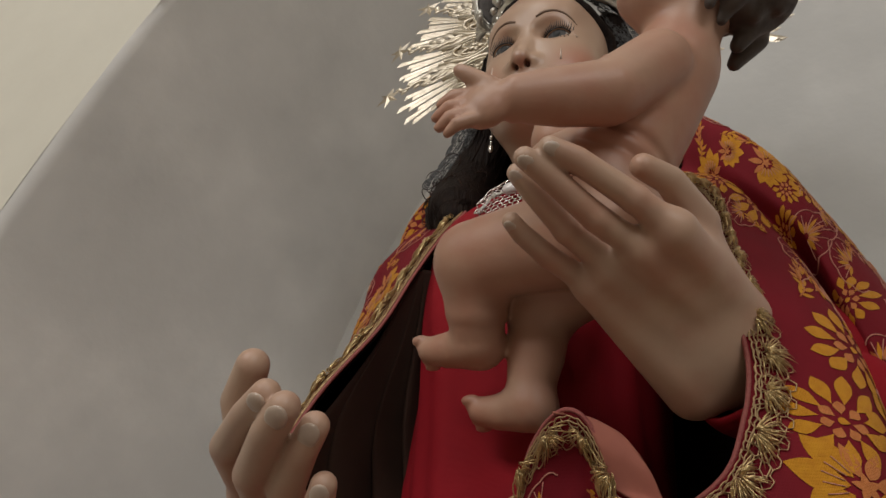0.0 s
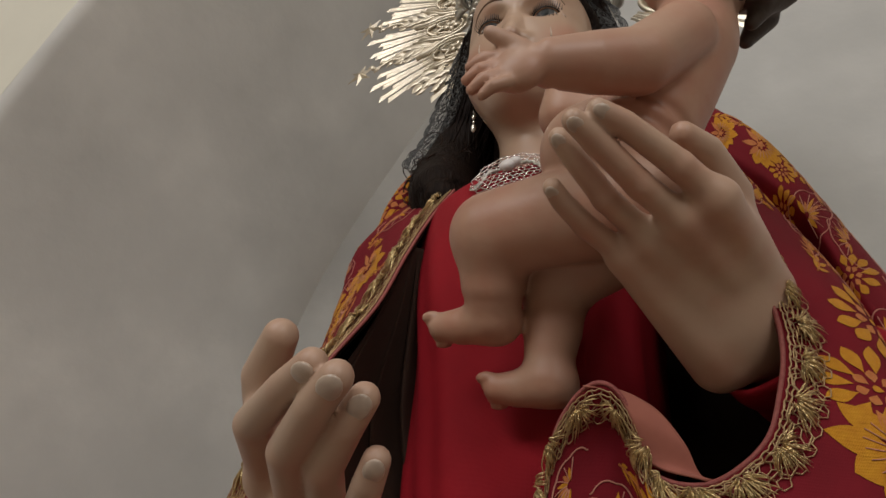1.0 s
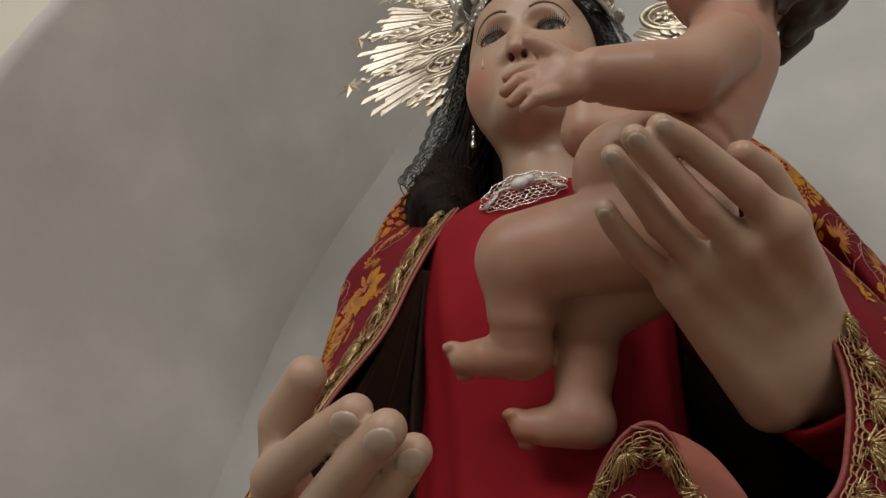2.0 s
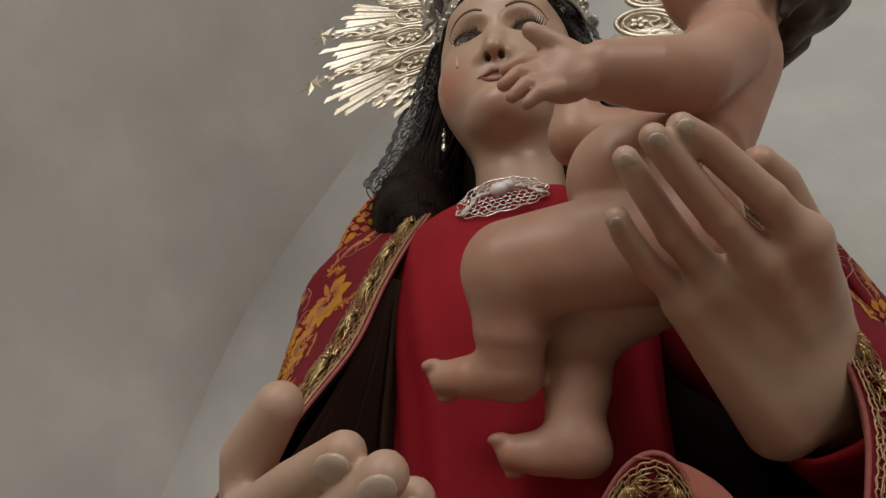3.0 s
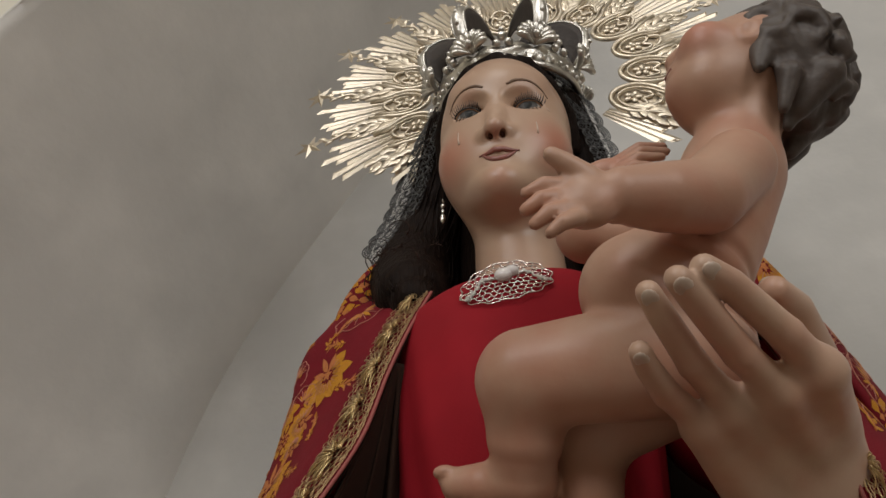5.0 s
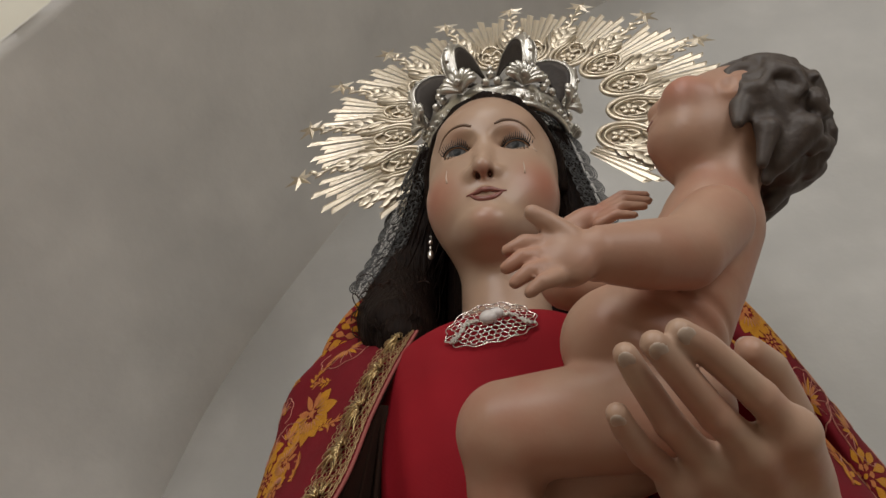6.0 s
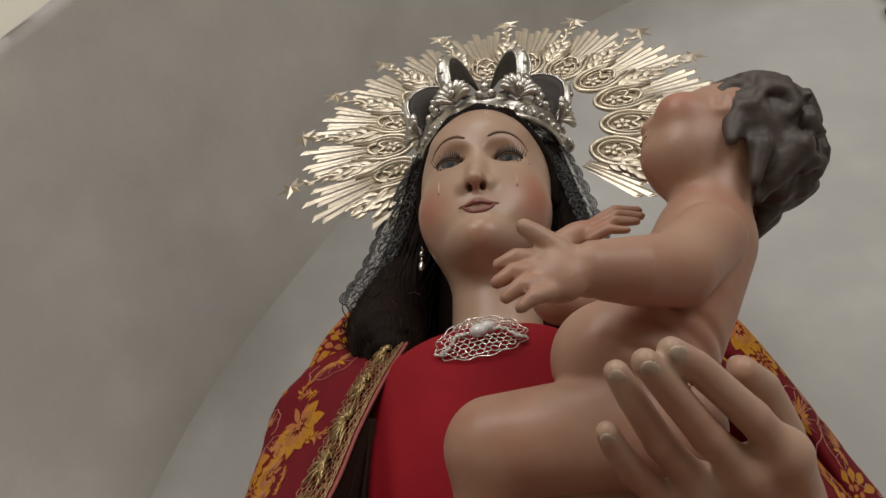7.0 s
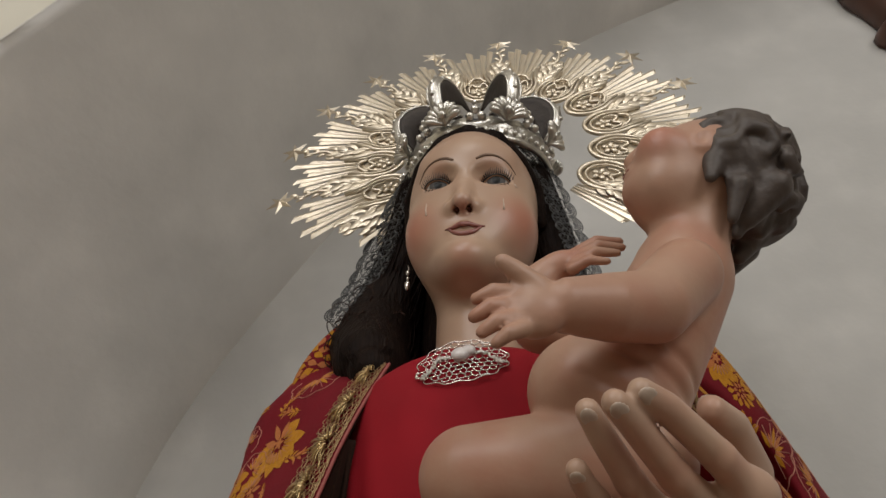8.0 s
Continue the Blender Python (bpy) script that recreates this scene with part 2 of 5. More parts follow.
def skin_of(f, lo, hi, step):
    """The surface f = 0 inside a box, as vertices and quads. A coarse pass finds the cells near the surface."""
    ax = [np.arange(a, b + step, step, dtype=np.float32) for a, b in zip(lo, hi)]
    g = np.stack(np.meshgrid(*ax, indexing="ij"), -1)
    c = 5
    rough = f(g[c // 2::c, c // 2::c, c // 2::c])
    full = np.repeat(np.repeat(np.repeat(rough, c, 0), c, 1), c, 2)
    pad = [(0, max(0, n - m)) for n, m in zip(g.shape[:3], full.shape)]
    val = np.pad(full, pad, mode="edge")[:g.shape[0], :g.shape[1], :g.shape[2]].astype(np.float32)
    near = np.abs(val) < step * c * 1.6
    val[near] = f(g[near]).astype(np.float32)
    nx, ny, nz = val.shape
    ins = val < 0
    acc, cnt = np.zeros((nx - 1, ny - 1, nz - 1, 3), np.float32), np.zeros((nx - 1, ny - 1, nz - 1), np.float32)
    for axis in range(3):
        sl0, sl1 = [slice(None)] * 3, [slice(None)] * 3
        sl0[axis], sl1[axis] = slice(0, -1), slice(1, None)
        v0, v1 = val[tuple(sl0)], val[tuple(sl1)]
        cross = (v0 < 0) != (v1 < 0)
        t = np.where(cross, v0 / np.where(cross, v0 - v1, 1), 0)
        pt = g[tuple(sl0)].copy()
        pt[..., axis] += t * step
        o1, o2 = [a for a in range(3) if a != axis]
        for i in (0, 1):
            for j in (0, 1):
                s = [slice(None)] * 3
                s[o1] = slice(i, i + acc.shape[o1])
                s[o2] = slice(j, j + acc.shape[o2])
                c = cross[tuple(s)]
                acc += np.where(c[..., None], pt[tuple(s)], 0)
                cnt += c
    on = cnt > 0
    idx = -np.ones(on.shape, int)
    idx[on] = np.arange(int(on.sum()))
    verts = acc[on] / cnt[on][:, None]
    quads = []
    for axis in range(3):
        sl0, sl1 = [slice(None)] * 3, [slice(None)] * 3
        sl0[axis], sl1[axis] = slice(0, -1), slice(1, None)
        a, b = ins[tuple(sl0)], ins[tuple(sl1)]
        for flip, mask in ((False, a & ~b), (True, ~a & b)):
            i, j, k = np.nonzero(mask)
            o1, o2 = [(1, 2), (2, 0), (0, 1)][axis]
            co = np.stack([i, j, k], 1)
            ok = (co[:, o1] > 0) & (co[:, o2] > 0) & (co[:, o1] < on.shape[o1]) & (co[:, o2] < on.shape[o2])
            co = co[ok]
            ring = []
            for d1, d2 in ((1, 1), (0, 1), (0, 0), (1, 0)):
                c = co.copy()
                c[:, o1] -= d1
                c[:, o2] -= d2
                ring.append(idx[c[:, 0], c[:, 1], c[:, 2]])
            q = np.stack(ring, 1)
            quads.append(q[:, ::-1] if flip else q)
    return verts, np.vstack(quads).tolist()


class Cloth:
    """A smooth sheet through a grid of places: rows down (v), columns across (u)."""

    def __init__(self, rows):
        self.c = np.asarray(rows, float)
        self.wrinkle = None

    def at(self, u, v):
        u, v = np.atleast_1d(np.asarray(u, float)), np.atleast_1d(np.asarray(v, float))

        def weights(s, n):
            s = np.clip(s, 0, 1) * (n - 1)
            i = np.minimum(s.astype(int), n - 2)
            t = s - i
            w = 0.5 * np.stack([-t + 2 * t ** 2 - t ** 3, 2 - 5 * t ** 2 + 3 * t ** 3, t + 4 * t ** 2 - 3 * t ** 3, -t ** 2 + t ** 3], -1)
            return np.stack([i - 1, i, i + 1, i + 2], -1), w
        nr, nc = self.c.shape[:2]
        pad = np.pad(self.c, ((1, 1), (1, 1), (0, 0)), mode="reflect", reflect_type="odd")
        iu, wu = weights(u, nc)
        iv, wv = weights(v, nr)
        out = np.zeros((len(u), 3))
        for a in range(4):
            for b in range(4):
                out += (wv[:, a] * wu[:, b])[:, None] * pad[iv[:, a] + 1, iu[:, b] + 1]
        if self.wrinkle:
            out = out + self.wrinkle(u, v)
        return out

    def normal(self, u, v, e=2e-3):
        u, v = np.atleast_1d(np.asarray(u, float)), np.atleast_1d(np.asarray(v, float))
        du = self.at(np.clip(u + e, 0, 1), v) - self.at(np.clip(u - e, 0, 1), v)
        dv = self.at(u, np.clip(v + e, 0, 1)) - self.at(u, np.clip(v - e, 0, 1))
        return unit(np.cross(du, dv))

    def put(self, u0, v0, ab, lift, side=1.0):
        """Places (metres across, down) about (u0, v0), laid on the sheet and lifted off it."""
        e = 0.01
        su = np.linalg.norm(self.at(min(u0 + e, 1), v0) - self.at(max(u0 - e, 0), v0)) / (min(u0 + e, 1) - max(u0 - e, 0))
        sv = np.linalg.norm(self.at(u0, min(v0 + e, 1)) - self.at(u0, max(v0 - e, 0))) / (min(v0 + e, 1) - max(v0 - e, 0))
        ab = np.asarray(ab, float)
        u, v = u0 + ab[:, 0] / max(su, 1e-6), v0 + ab[:, 1] / max(sv, 1e-6)
        keep = (u >= -0.04) & (u <= 1.04) & (v >= -0.04) & (v <= 1.04)
        u, v = np.clip(u, 0, 1), np.clip(v, 0, 1)
        return self.at(u, v) + self.normal(u, v) * lift * side, keep.all()

    def sheet(self, geo, nu, nv, lift=0.0, slot=0, flip=False, u0=0.0, u1=1.0, v0=0.0, v1=1.0):
        uu, vv = np.meshgrid(np.linspace(u0, u1, nu), np.linspace(v0, v1, nv))
        p = self.at(uu.ravel(), vv.ravel())
        if lift:
            p = p + self.normal(uu.ravel(), vv.ravel()) * lift
        f = [[i * nu + j, i * nu + j + 1, (i + 1) * nu + j + 1, (i + 1) * nu + j] for i in range(nv - 1) for j in range(nu - 1)]
        geo.add(p, [q[::-1] for q in f] if flip else f, slot)


def thick(ob, t, offset=0.0):
    m = ob.modifiers.new("thickness", "SOLIDIFY")
    m.thickness, m.offset = t, offset
    return ob


def honeycomb(nx, ny, cell, jitter, seed):
    """Edges of an uneven honeycomb in a plane: pairs of places."""
    rnd = random.Random(seed)
    jit = {}

    def pt(i, j):
        if (i, j) not in jit:
            jit[(i, j)] = (cell * (i * 0.866 + rnd.uniform(-jitter, jitter)), cell * (j * 0.5 + rnd.uniform(-jitter, jitter)))
        return jit[(i, j)]
    out = []
    for i in range(-nx, nx + 1):
        for j in range(-ny, ny + 1):
            s = (j + (3 if i % 2 else 0)) % 6
            if s in (0, 4):
                out.append((pt(i, j), pt(i, j + 2)) if s == 0 else None)
            if s == 2:
                out.append((pt(i, j), pt(i + 1, j + 1)))
                out.append((pt(i, j), pt(i - 1, j + 1)))
    return [e for e in out if e]

# ---------------- the chapel ----------------
SOFFIT_SIDE = -1.0
ARCH_X, ARCH_Z, R_FRONT, R_BACK, Y_FRONT, Y_BACK = 1.345, 1.338, 2.58, 2.38, 0.5, 1.2


def arch_line(r, y, n=72):
    a = np.linspace(np.pi, 0, n)
    arc = np.stack([ARCH_X + r * np.cos(a), np.full(n, y), ARCH_Z + r * np.sin(a)], 1)
    return np.vstack([[ARCH_X - r, y, 0], arc, [ARCH_X + r, y, 0]])


def flat_ring(inner, outer_box, y, depth):
    """A wall in the plane y with an arched opening: faces from the opening to a rectangular border, with thickness."""
    g = Geo()
    x0, x1, z1 = outer_box
    n = len(inner)
    out = []
    for p in inner:
        d = np.array([p[0] - ARCH_X, p[2] - ARCH_Z])
        if p[2] <= 1e-6:
            out.append([x0 if d[0] < 0 else x1, y, 0])
            continue
        s = min([abs((x0 if d[0] < 0 else x1) - ARCH_X) / max(abs(d[0]), 1e-6), (z1 - ARCH_Z) / max(d[1], 1e-6)])
        out.append([ARCH_X + d[0] * s, y, ARCH_Z + d[1] * s])
    out = np.array(out)
    off = np.array([0, depth, 0])
    v = np.vstack([inner, out, inner + off, out + off])
    f = []
    for i in range(n - 1):
        f += [[i, i + 1, n + i + 1, n + i], [2 * n + i + 1, 2 * n + i, 3 * n + i, 3 * n + i + 1], [n + i, n + i + 1, 3 * n + i + 1, 3 * n + i]]
    g.add(v, f)
    return g


tagged(part("wall_north", flat_ring(arch_line(R_FRONT, Y_FRONT), (-4.5, 6.5, 6.0), Y_FRONT, 0.9), M_CREAM, smooth=False),
       "cream plastered chapel wall with a wide arched recess", "wall", kind="structure")
g = Geo()
a, b = arch_line(R_FRONT - 0.003, Y_FRONT - 0.001), arch_line(R_BACK, Y_BACK)
rows = []
for k in range(33):
    w = 1.1 * k / 32
    line = a * (1 - w) + b * w
    line[:, 0] += 0.006 * np.sin(np.arange(len(line)) * 0.9 + 0.3 * k)
    rows.append(line)
n = len(a)
g.add(np.vstack(rows), [[k * n + i, (k + 1) * n + i, (k + 1) * n + i + 1, k * n + i + 1] for k in range(32) for i in range(n - 1)])
arch = tagged(thick(part("arch_soffit", g, M_SOFFIT), 0.05, SOFFIT_SIDE), "grey uneven plaster underside of the arched recess", "arch", kind="structure")
g = Geo()
nx, nz = 60, 44
v = []
for j in range(nz + 1):
    for i in range(nx + 1):
        x, z = -1.3 + 5.3 * i / nx, 4.1 * j / nz
        v.append((x, Y_BACK - 0.006 + 0.01 * noise.noise((x * 1.3, 5, z * 1.3)), z))
g.add(v, [[j * (nx + 1) + i, j * (nx + 1) + i + 1, (j + 1) * (nx + 1) + i + 1, (j + 1) * (nx + 1) + i] for j in range(nz) for i in range(nx)])
tagged(thick(part("wall_recess_back", g, M_PLASTER), 0.15, -1.0), "pale grey plaster back wall of the recess", "wall", kind="structure")


def slab(name, lo, hi, mat, label, category):
    g = Geo()
    v = [(x, y, z) for x in (lo[0], hi[0]) for y in (lo[1], hi[1]) for z in (lo[2], hi[2])]
    g.add(v, [[0, 1, 3, 2], [4, 6, 7, 5], [0, 4, 5, 1], [2, 3, 7, 6], [0, 2, 6, 4], [1, 5, 7, 3]])
    return tagged(part(name, g, mat, smooth=False), label, category, kind="structure")


slab("floor", (-4.5, -6.2, -0.2), (6.5, 1.4, 0.0), M_STONE, "brown stone chapel floor", "floor")
slab("ceiling", (-4.5, -6.2, 6.0), (6.5, 1.4, 6.2), M_CREAM, "cream plastered chapel ceiling", "ceiling")
slab("wall_west", (-4.7, -6.2, 0), (-4.5, 1.4, 6.0), M_CREAM, "cream plastered chapel wall", "wall")
slab("wall_east", (6.5, -6.2, 0), (6.7, 1.4, 6.0), M_CREAM, "cream plastered chapel wall", "wall")
slab("wall_south", (-4.5, -6.4, 0), (6.5, -6.2, 6.0), M_CREAM, "cream plastered chapel wall", "wall")


def pedestal():
    """The statue's stand, below the view."""
    th = base("pedestal", (-0.2, 0.62, 0), "dark carved wooden processional stand under the statue", "pedestal")
    for name, z0, z1, r in (("plinth", 0, 0.25, 0.36), ("shaft", 0.25, 0.62, 0.29), ("cap", 0.62, 0.72, 0.34)):
        g = Geo()
        n, prof = 28, [(r, z0), (r, z0 + 0.02), (r * 0.97, (z0 + z1) / 2), (r, z1 - 0.02), (r, z1)]
        v = [(-0.2 + q * math.cos(2 * math.pi * i / n), 0.62 + q * math.sin(2 * math.pi * i / n), z) for q, z in prof for i in range(n)]
        f = [[k * n + i, k * n + (i + 1) % n, (k + 1) * n + (i + 1) % n, (k + 1) * n + i] for k in range(4) for i in range(n)]
        f += [list(range(n))[::-1], [4 * n + i for i in range(n)]]
        g.add(v, f)
        under(part(name, g, M_WOOD), th)
    return th


pedestal()


def wall_bracket():
    """The dark wooden base of a carving that hangs high on the back wall."""
    th = base("wall_carving", (0.94, 1.17, 3.2), "dark reddish carved wooden base hanging high on the wall", "carving")
    for name, prof, zs in (("moulding", [(0.055, 3.135), (0.095, 3.142), (0.118, 3.165), (0.12, 3.19), (0.105, 3.215), (0.09, 3.225)], 0.6),
                           ("block", [(0.09, 3.225), (0.098, 3.26), (0.11, 3.30), (0.135, 3.36), (0.15, 3.5), (0.15, 3.66), (0.13, 3.7)], 0.6)):
        g = Geo()
        n = 24
        v = [(0.945 + r * math.cos(a), 1.19 - zs * r * math.sin(a) * 1.6, z) for r, z in prof for a in [math.pi * i / n for i in range(n + 1)]]
        m = n + 1
        f = [[k * m + i, k * m + i + 1, (k + 1) * m + i + 1, (k + 1) * m + i] for k in range(len(prof) - 1) for i in range(n)]
        f += [list(range(m))[::-1], [(len(prof) - 1) * m + i for i in range(m)]]
        f += [[k * m, (k + 1) * m, (k + 1) * m + n, k * m + n] for k in range(len(prof) - 1)]
        g.add(v, f)
        under(part(name, g, M_WOOD), th)
    return th


wall_bracket()
g = Geo()
ball(g, (-0.943, 1.139, 2.171), (0.0035, 0.003, 0.004), seg=10, rings=6)
tube(g, [(-0.943, 1.139, 2.171), (-0.955, 1.15, 2.168)], 0.0016)
tagged(part("nail", g, M_DARKMETAL), "small dark nail driven into the plaster arch", "nail")

# ---------------- the large statue: head, neck, arms as one mesh ----------------
CX = -0.2
HEAD = solid([
    (0.01, d_ell((CX, 0.640, 2.215), (0.080, 0.098, 0.105))),
    (0.03, d_ell((CX, 0.606, 2.150), (0.0745, 0.064, 0.100))),
    (0.03, d_ell((CX, 0.600, 2.110), (0.061, 0.058, 0.072))),
    (0.02, d_ell((CX - 0.002, 0.566, 2.062), (0.034, 0.030, 0.026))),
    (0.012, d_ell((CX - 0.003, 0.5525, 2.058), (0.020, 0.018, 0.016))),
    (0.03, d_ell((CX - 0.040, 0.584, 2.122), (0.026, 0.022, 0.030))),
    (0.03, d_ell((CX + 0.038, 0.584, 2.122), (0.026, 0.022, 0.030))),
    (0.02, d_ell((CX, 0.566, 2.215), (0.055, 0.024, 0.030))),
    (-0.010, d_ell((CX - 0.0345, 0.541, 2.176), (0.024, 0.013, 0.014))),
    (-0.003, d_ell((CX - 0.0345, 0.548, 2.174), (0.0185, 0.022, 0.0088))),
    (-0.010, d_ell((CX + 0.0335, 0.541, 2.174), (0.024, 0.013, 0.014))),
    (-0.003, d_ell((CX + 0.0335, 0.548, 2.1725), (0.0185, 0.022, 0.0088))),
    (0.010, d_cap((CX - 0.001, 0.556, 2.196), (CX - 0.002, 0.5425, 2.150), 0.0075, 0.0075)),
    (0.008, d_cap((CX - 0.002, 0.5425, 2.150), (CX - 0.003, 0.5325, 2.1225), 0.0082, 0.0120)),
    (0.007, d_ell((CX - 0.0160, 0.5430, 2.120), (0.0084, 0.011, 0.0088))),
    (0.007, d_ell((CX + 0.0110, 0.5430, 2.120), (0.0084, 0.011, 0.0088))),
    (0.014, d_ell((CX - 0.001, 0.564, 2.091), (0.038, 0.0180, 0.018))),
    (0.006, d_cap((CX - 0.017, 0.5445, 2.0900), (CX - 0.003, 0.5405, 2.0925), 0.0030, 0.0045)),
    (0.006, d_cap((CX + 0.014, 0.5445, 2.0900), (CX - 0.001, 0.5405, 2.0925), 0.0030, 0.0045)),
    (0.006, d_cap((CX - 0.012, 0.5450, 2.0800), (CX + 0.009, 0.5450, 2.0800), 0.0050, 0.0050)),
    (-0.004, d_chain([(CX - 0.0240, 0.5480, 2.0918), (CX - 0.011, 0.5430, 2.0872), (CX + 0.008, 0.5430, 2.0872), (CX + 0.0210, 0.5480, 2.0918)], [0.0010, 0.0010, 0.0010, 0.0010])),
    (-0.0035, d_ell((CX - 0.0095, 0.5350, 2.1145), (0.0035, 0.0055, 0.0045))),
    (-0.0035, d_ell((CX + 0.0040, 0.5350, 2.1145), (0.0035, 0.0055, 0.0045))),
    (0.022, d_cap((CX + 0.002, 0.640, 2.10), (CX + 0.003, 0.636, 1.95), 0.0475, 0.0500)),
    (0.03, d_ell((CX + 0.002, 0.645, 1.93), (0.085, 0.06, 0.03))),
])


def front_of(x, z, f=HEAD, y0=0.49, y1=0.64):
    """Where the face's front lies at (x, z)."""
    ys = np.linspace(y0, y1, 400, dtype=np.float32)
    p = np.stack([np.full(400, x), ys, np.full(400, z)], -1).astype(np.float32)
    i = np.argmax(f(p) < 0)
    return float(ys[i])


def on_face(xz, lift=0.0):
    return [(x, front_of(x, z) - lift, z) for x, z in xz]


statue = Geo()
SK, NA, LI, BR, LA, EY, IR, PU, PI, FA, TE = range(11)
v, f = skin_of(HEAD, (-0.30, 0.50, 1.905), (-0.10, 0.75, 2.34), 0.0022)
statue.add(v, f, FA)
for ex, ez in ((CX - 0.0345, 2.1740), (CX + 0.0335, 2.1725)):
    eye = np.array((ex, 0.5690, ez))
    gaze = unit(np.array((0.04, -0.96, -0.10)))
    ball(statue, eye, 0.0172, EY, frame_of(gaze), 24, 14)
    ball(statue, eye, 0.0175, IR, frame_of(gaze), 24, 6, 0, 0.66)
    ball(statue, eye, 0.0177, PU, frame_of(gaze), 16, 4, 0, 0.27)
    s = -1 if ex < CX else 1
    for z_mid, r, up in ((0.0072, 0.0019, 1), (-0.0084, 0.0013, -1)):
        lid = []
        for w in np.linspace(-1, 1, 15):
            x, z = ex + 0.0182 * w, ez + z_mid * (1 - w * w) ** 0.8 + 0.0006 * s * w - 0.0008
            dx, dz = x - ex, z - ez
            lid.append((x, 0.569 - math.sqrt(max(0.0192 ** 2 - dx * dx - dz * dz, 1e-5)) + 0.0006, z))
        lid = np.array(lid)
        tube(statue, lid, r, FA, 8)
        rnd = random.Random(3)
        if up > 0:
            tube(statue, lid + (0, -0.0016, -0.0006), 0.0010, LA, 6)
        for w in np.linspace(0.03, 0.97, 19 if up > 0 else 10):
            q = lid[min(int(w * 14), 13)] * (1 - (w * 14) % 1) + lid[min(int(w * 14) + 1, 14)] * ((w * 14) % 1)
            fan = (w - 0.5) * 1.5
            ln = (0.0088 if up > 0 else 0.0042) * rnd.uniform(0.8, 1.15)
            d = np.array((fan * 0.95, -0.75, 0.75 * up)) / 1.2
            tube(statue, [q + (0, -0.0018, -0.0004), q + d * ln * 0.55, q + d * ln * 0.95 + (0, 0, 0.0025 * up)], [0.0008, 0.00065, 0.00018], LA, 4)
    brow = [(ex + s * 0.0235, ez + 0.0135), (ex + s * 0.016, ez + 0.0235), (ex + s * 0.004, ez + 0.0295), (ex - s * 0.010, ez + 0.0285), (ex - s * 0.0205, ez + 0.0225)]
    tube(statue, on_face(spline(brow, 24), 0.0002), np.interp(np.linspace(0, 1, 24), [0, 0.3, 0.8, 1], [0.0006, 0.0015, 0.0022, 0.0016]), BR, 6, 0.6, (0, 1, 0))
lip = spline([(CX - 0.0230, 2.0932), (CX - 0.0140, 2.0926), (CX - 0.0065, 2.0938), (CX - 0.0015, 2.0925), (CX + 0.0035, 2.0938), (CX + 0.0110, 2.0926), (CX + 0.0200, 2.0932)], 26)
tube(statue, on_face(lip - (0, 0.0012), 0.0006), np.interp(np.linspace(0, 1, 26), [0, 0.25, 0.75, 1], [0.0009, 0.0032, 0.0032, 0.0009]), LI, 8, 0.8, (0, 1, 0))
lip = spline([(CX - 0.0205, 2.0922), (CX - 0.0110, 2.0838), (CX - 0.0015, 2.0812), (CX + 0.0080, 2.0838), (CX + 0.0175, 2.0922)], 22)
tube(statue, on_face(lip, 0.0002), np.interp(np.linspace(0, 1, 22), [0, 0.3, 0.7, 1], [0.0009, 0.0034, 0.0034, 0.0009]), LI, 8, 0.8, (0, 1, 0))
for cheek in ([(CX - 0.046, 2.140), (CX - 0.0465, 2.130), (CX - 0.0455, 2.121)], [(CX + 0.041, 2.135), (CX + 0.0415, 2.126), (CX + 0.0410, 2.118)], [(CX + 0.054, 2.168), (CX + 0.057, 2.164)]):
    tube(statue, on_face(cheek, 0.0002), np.linspace(0.0006, 0.0012, len(cheek)), TE, 8)
for nx_ in (CX - 0.0095, CX + 0.0040):
    ball(statue, (nx_, 0.5385, 2.1165), (0.0026, 0.0042, 0.0030), PI)


def finger_nail(geo, tip, before, facing, r):
    """A flat nail let into the back of a fingertip."""
    along = unit(np.asarray(tip, float) - np.asarray(before, float))
    n = unit(np.asarray(facing, float) - along * float(np.dot(facing, along)))
    c = np.asarray(tip) - along * r * 0.20 + n * r * 0.66
    ball(geo, c, (r * 0.62, r * 0.84, r * 0.26), NA, np.array([np.cross(along, n), along, n]), 14, 8)


# the arm that carries the child: back of the palm to the front
BACK = (-0.25, -0.82, -0.35)
FING = [  # knuckle, middle joint, end joint, tip, radius
    ((-0.0915, 0.3900, 1.7260), (-0.1110, 0.3609, 1.7348), (-0.1203, 0.3377, 1.7396), (-0.1233, 0.3275, 1.7431), 0.0066),
    ((-0.0760, 0.3810, 1.7310), (-0.0963, 0.3514, 1.7449), (-0.1103, 0.3253, 1.7610), (-0.1155, 0.3148, 1.7676), 0.0072),
    ((-0.0560, 0.3700, 1.7345), (-0.0754, 0.3420, 1.7431), (-0.0958, 0.3104, 1.7578), (-0.1039, 0.2967, 1.7621), 0.0076),
    ((-0.0361, 0.3640, 1.7403), (-0.0528, 0.3410, 1.7509), (-0.0787, 0.3120, 1.7656), (-0.0906, 0.3007, 1.7690), 0.0077),
]
ops = []
for mcp, pip, dip, tip, r in FING:
    ops.append((0.0045, d_chain([mcp, pip, dip, tip], [r * 1.22, r * 1.12, r * 0.98, r * 0.86])))
    ops.append((0.003, d_ell(np.asarray(pip) + np.array(BACK) * r * 0.22, (r * 1.0, r * 1.0, r * 1.0))))
WR = np.array((-0.030, 0.462, 1.706))
for (mcp, *_), w in zip(FING, (-0.024, -0.008, 0.008, 0.022)):
    ops.append((0.009, d_cap(mcp, WR + np.array((w * 0.75, -w * 0.2, w * 1.0)), 0.0125, 0.0195)))
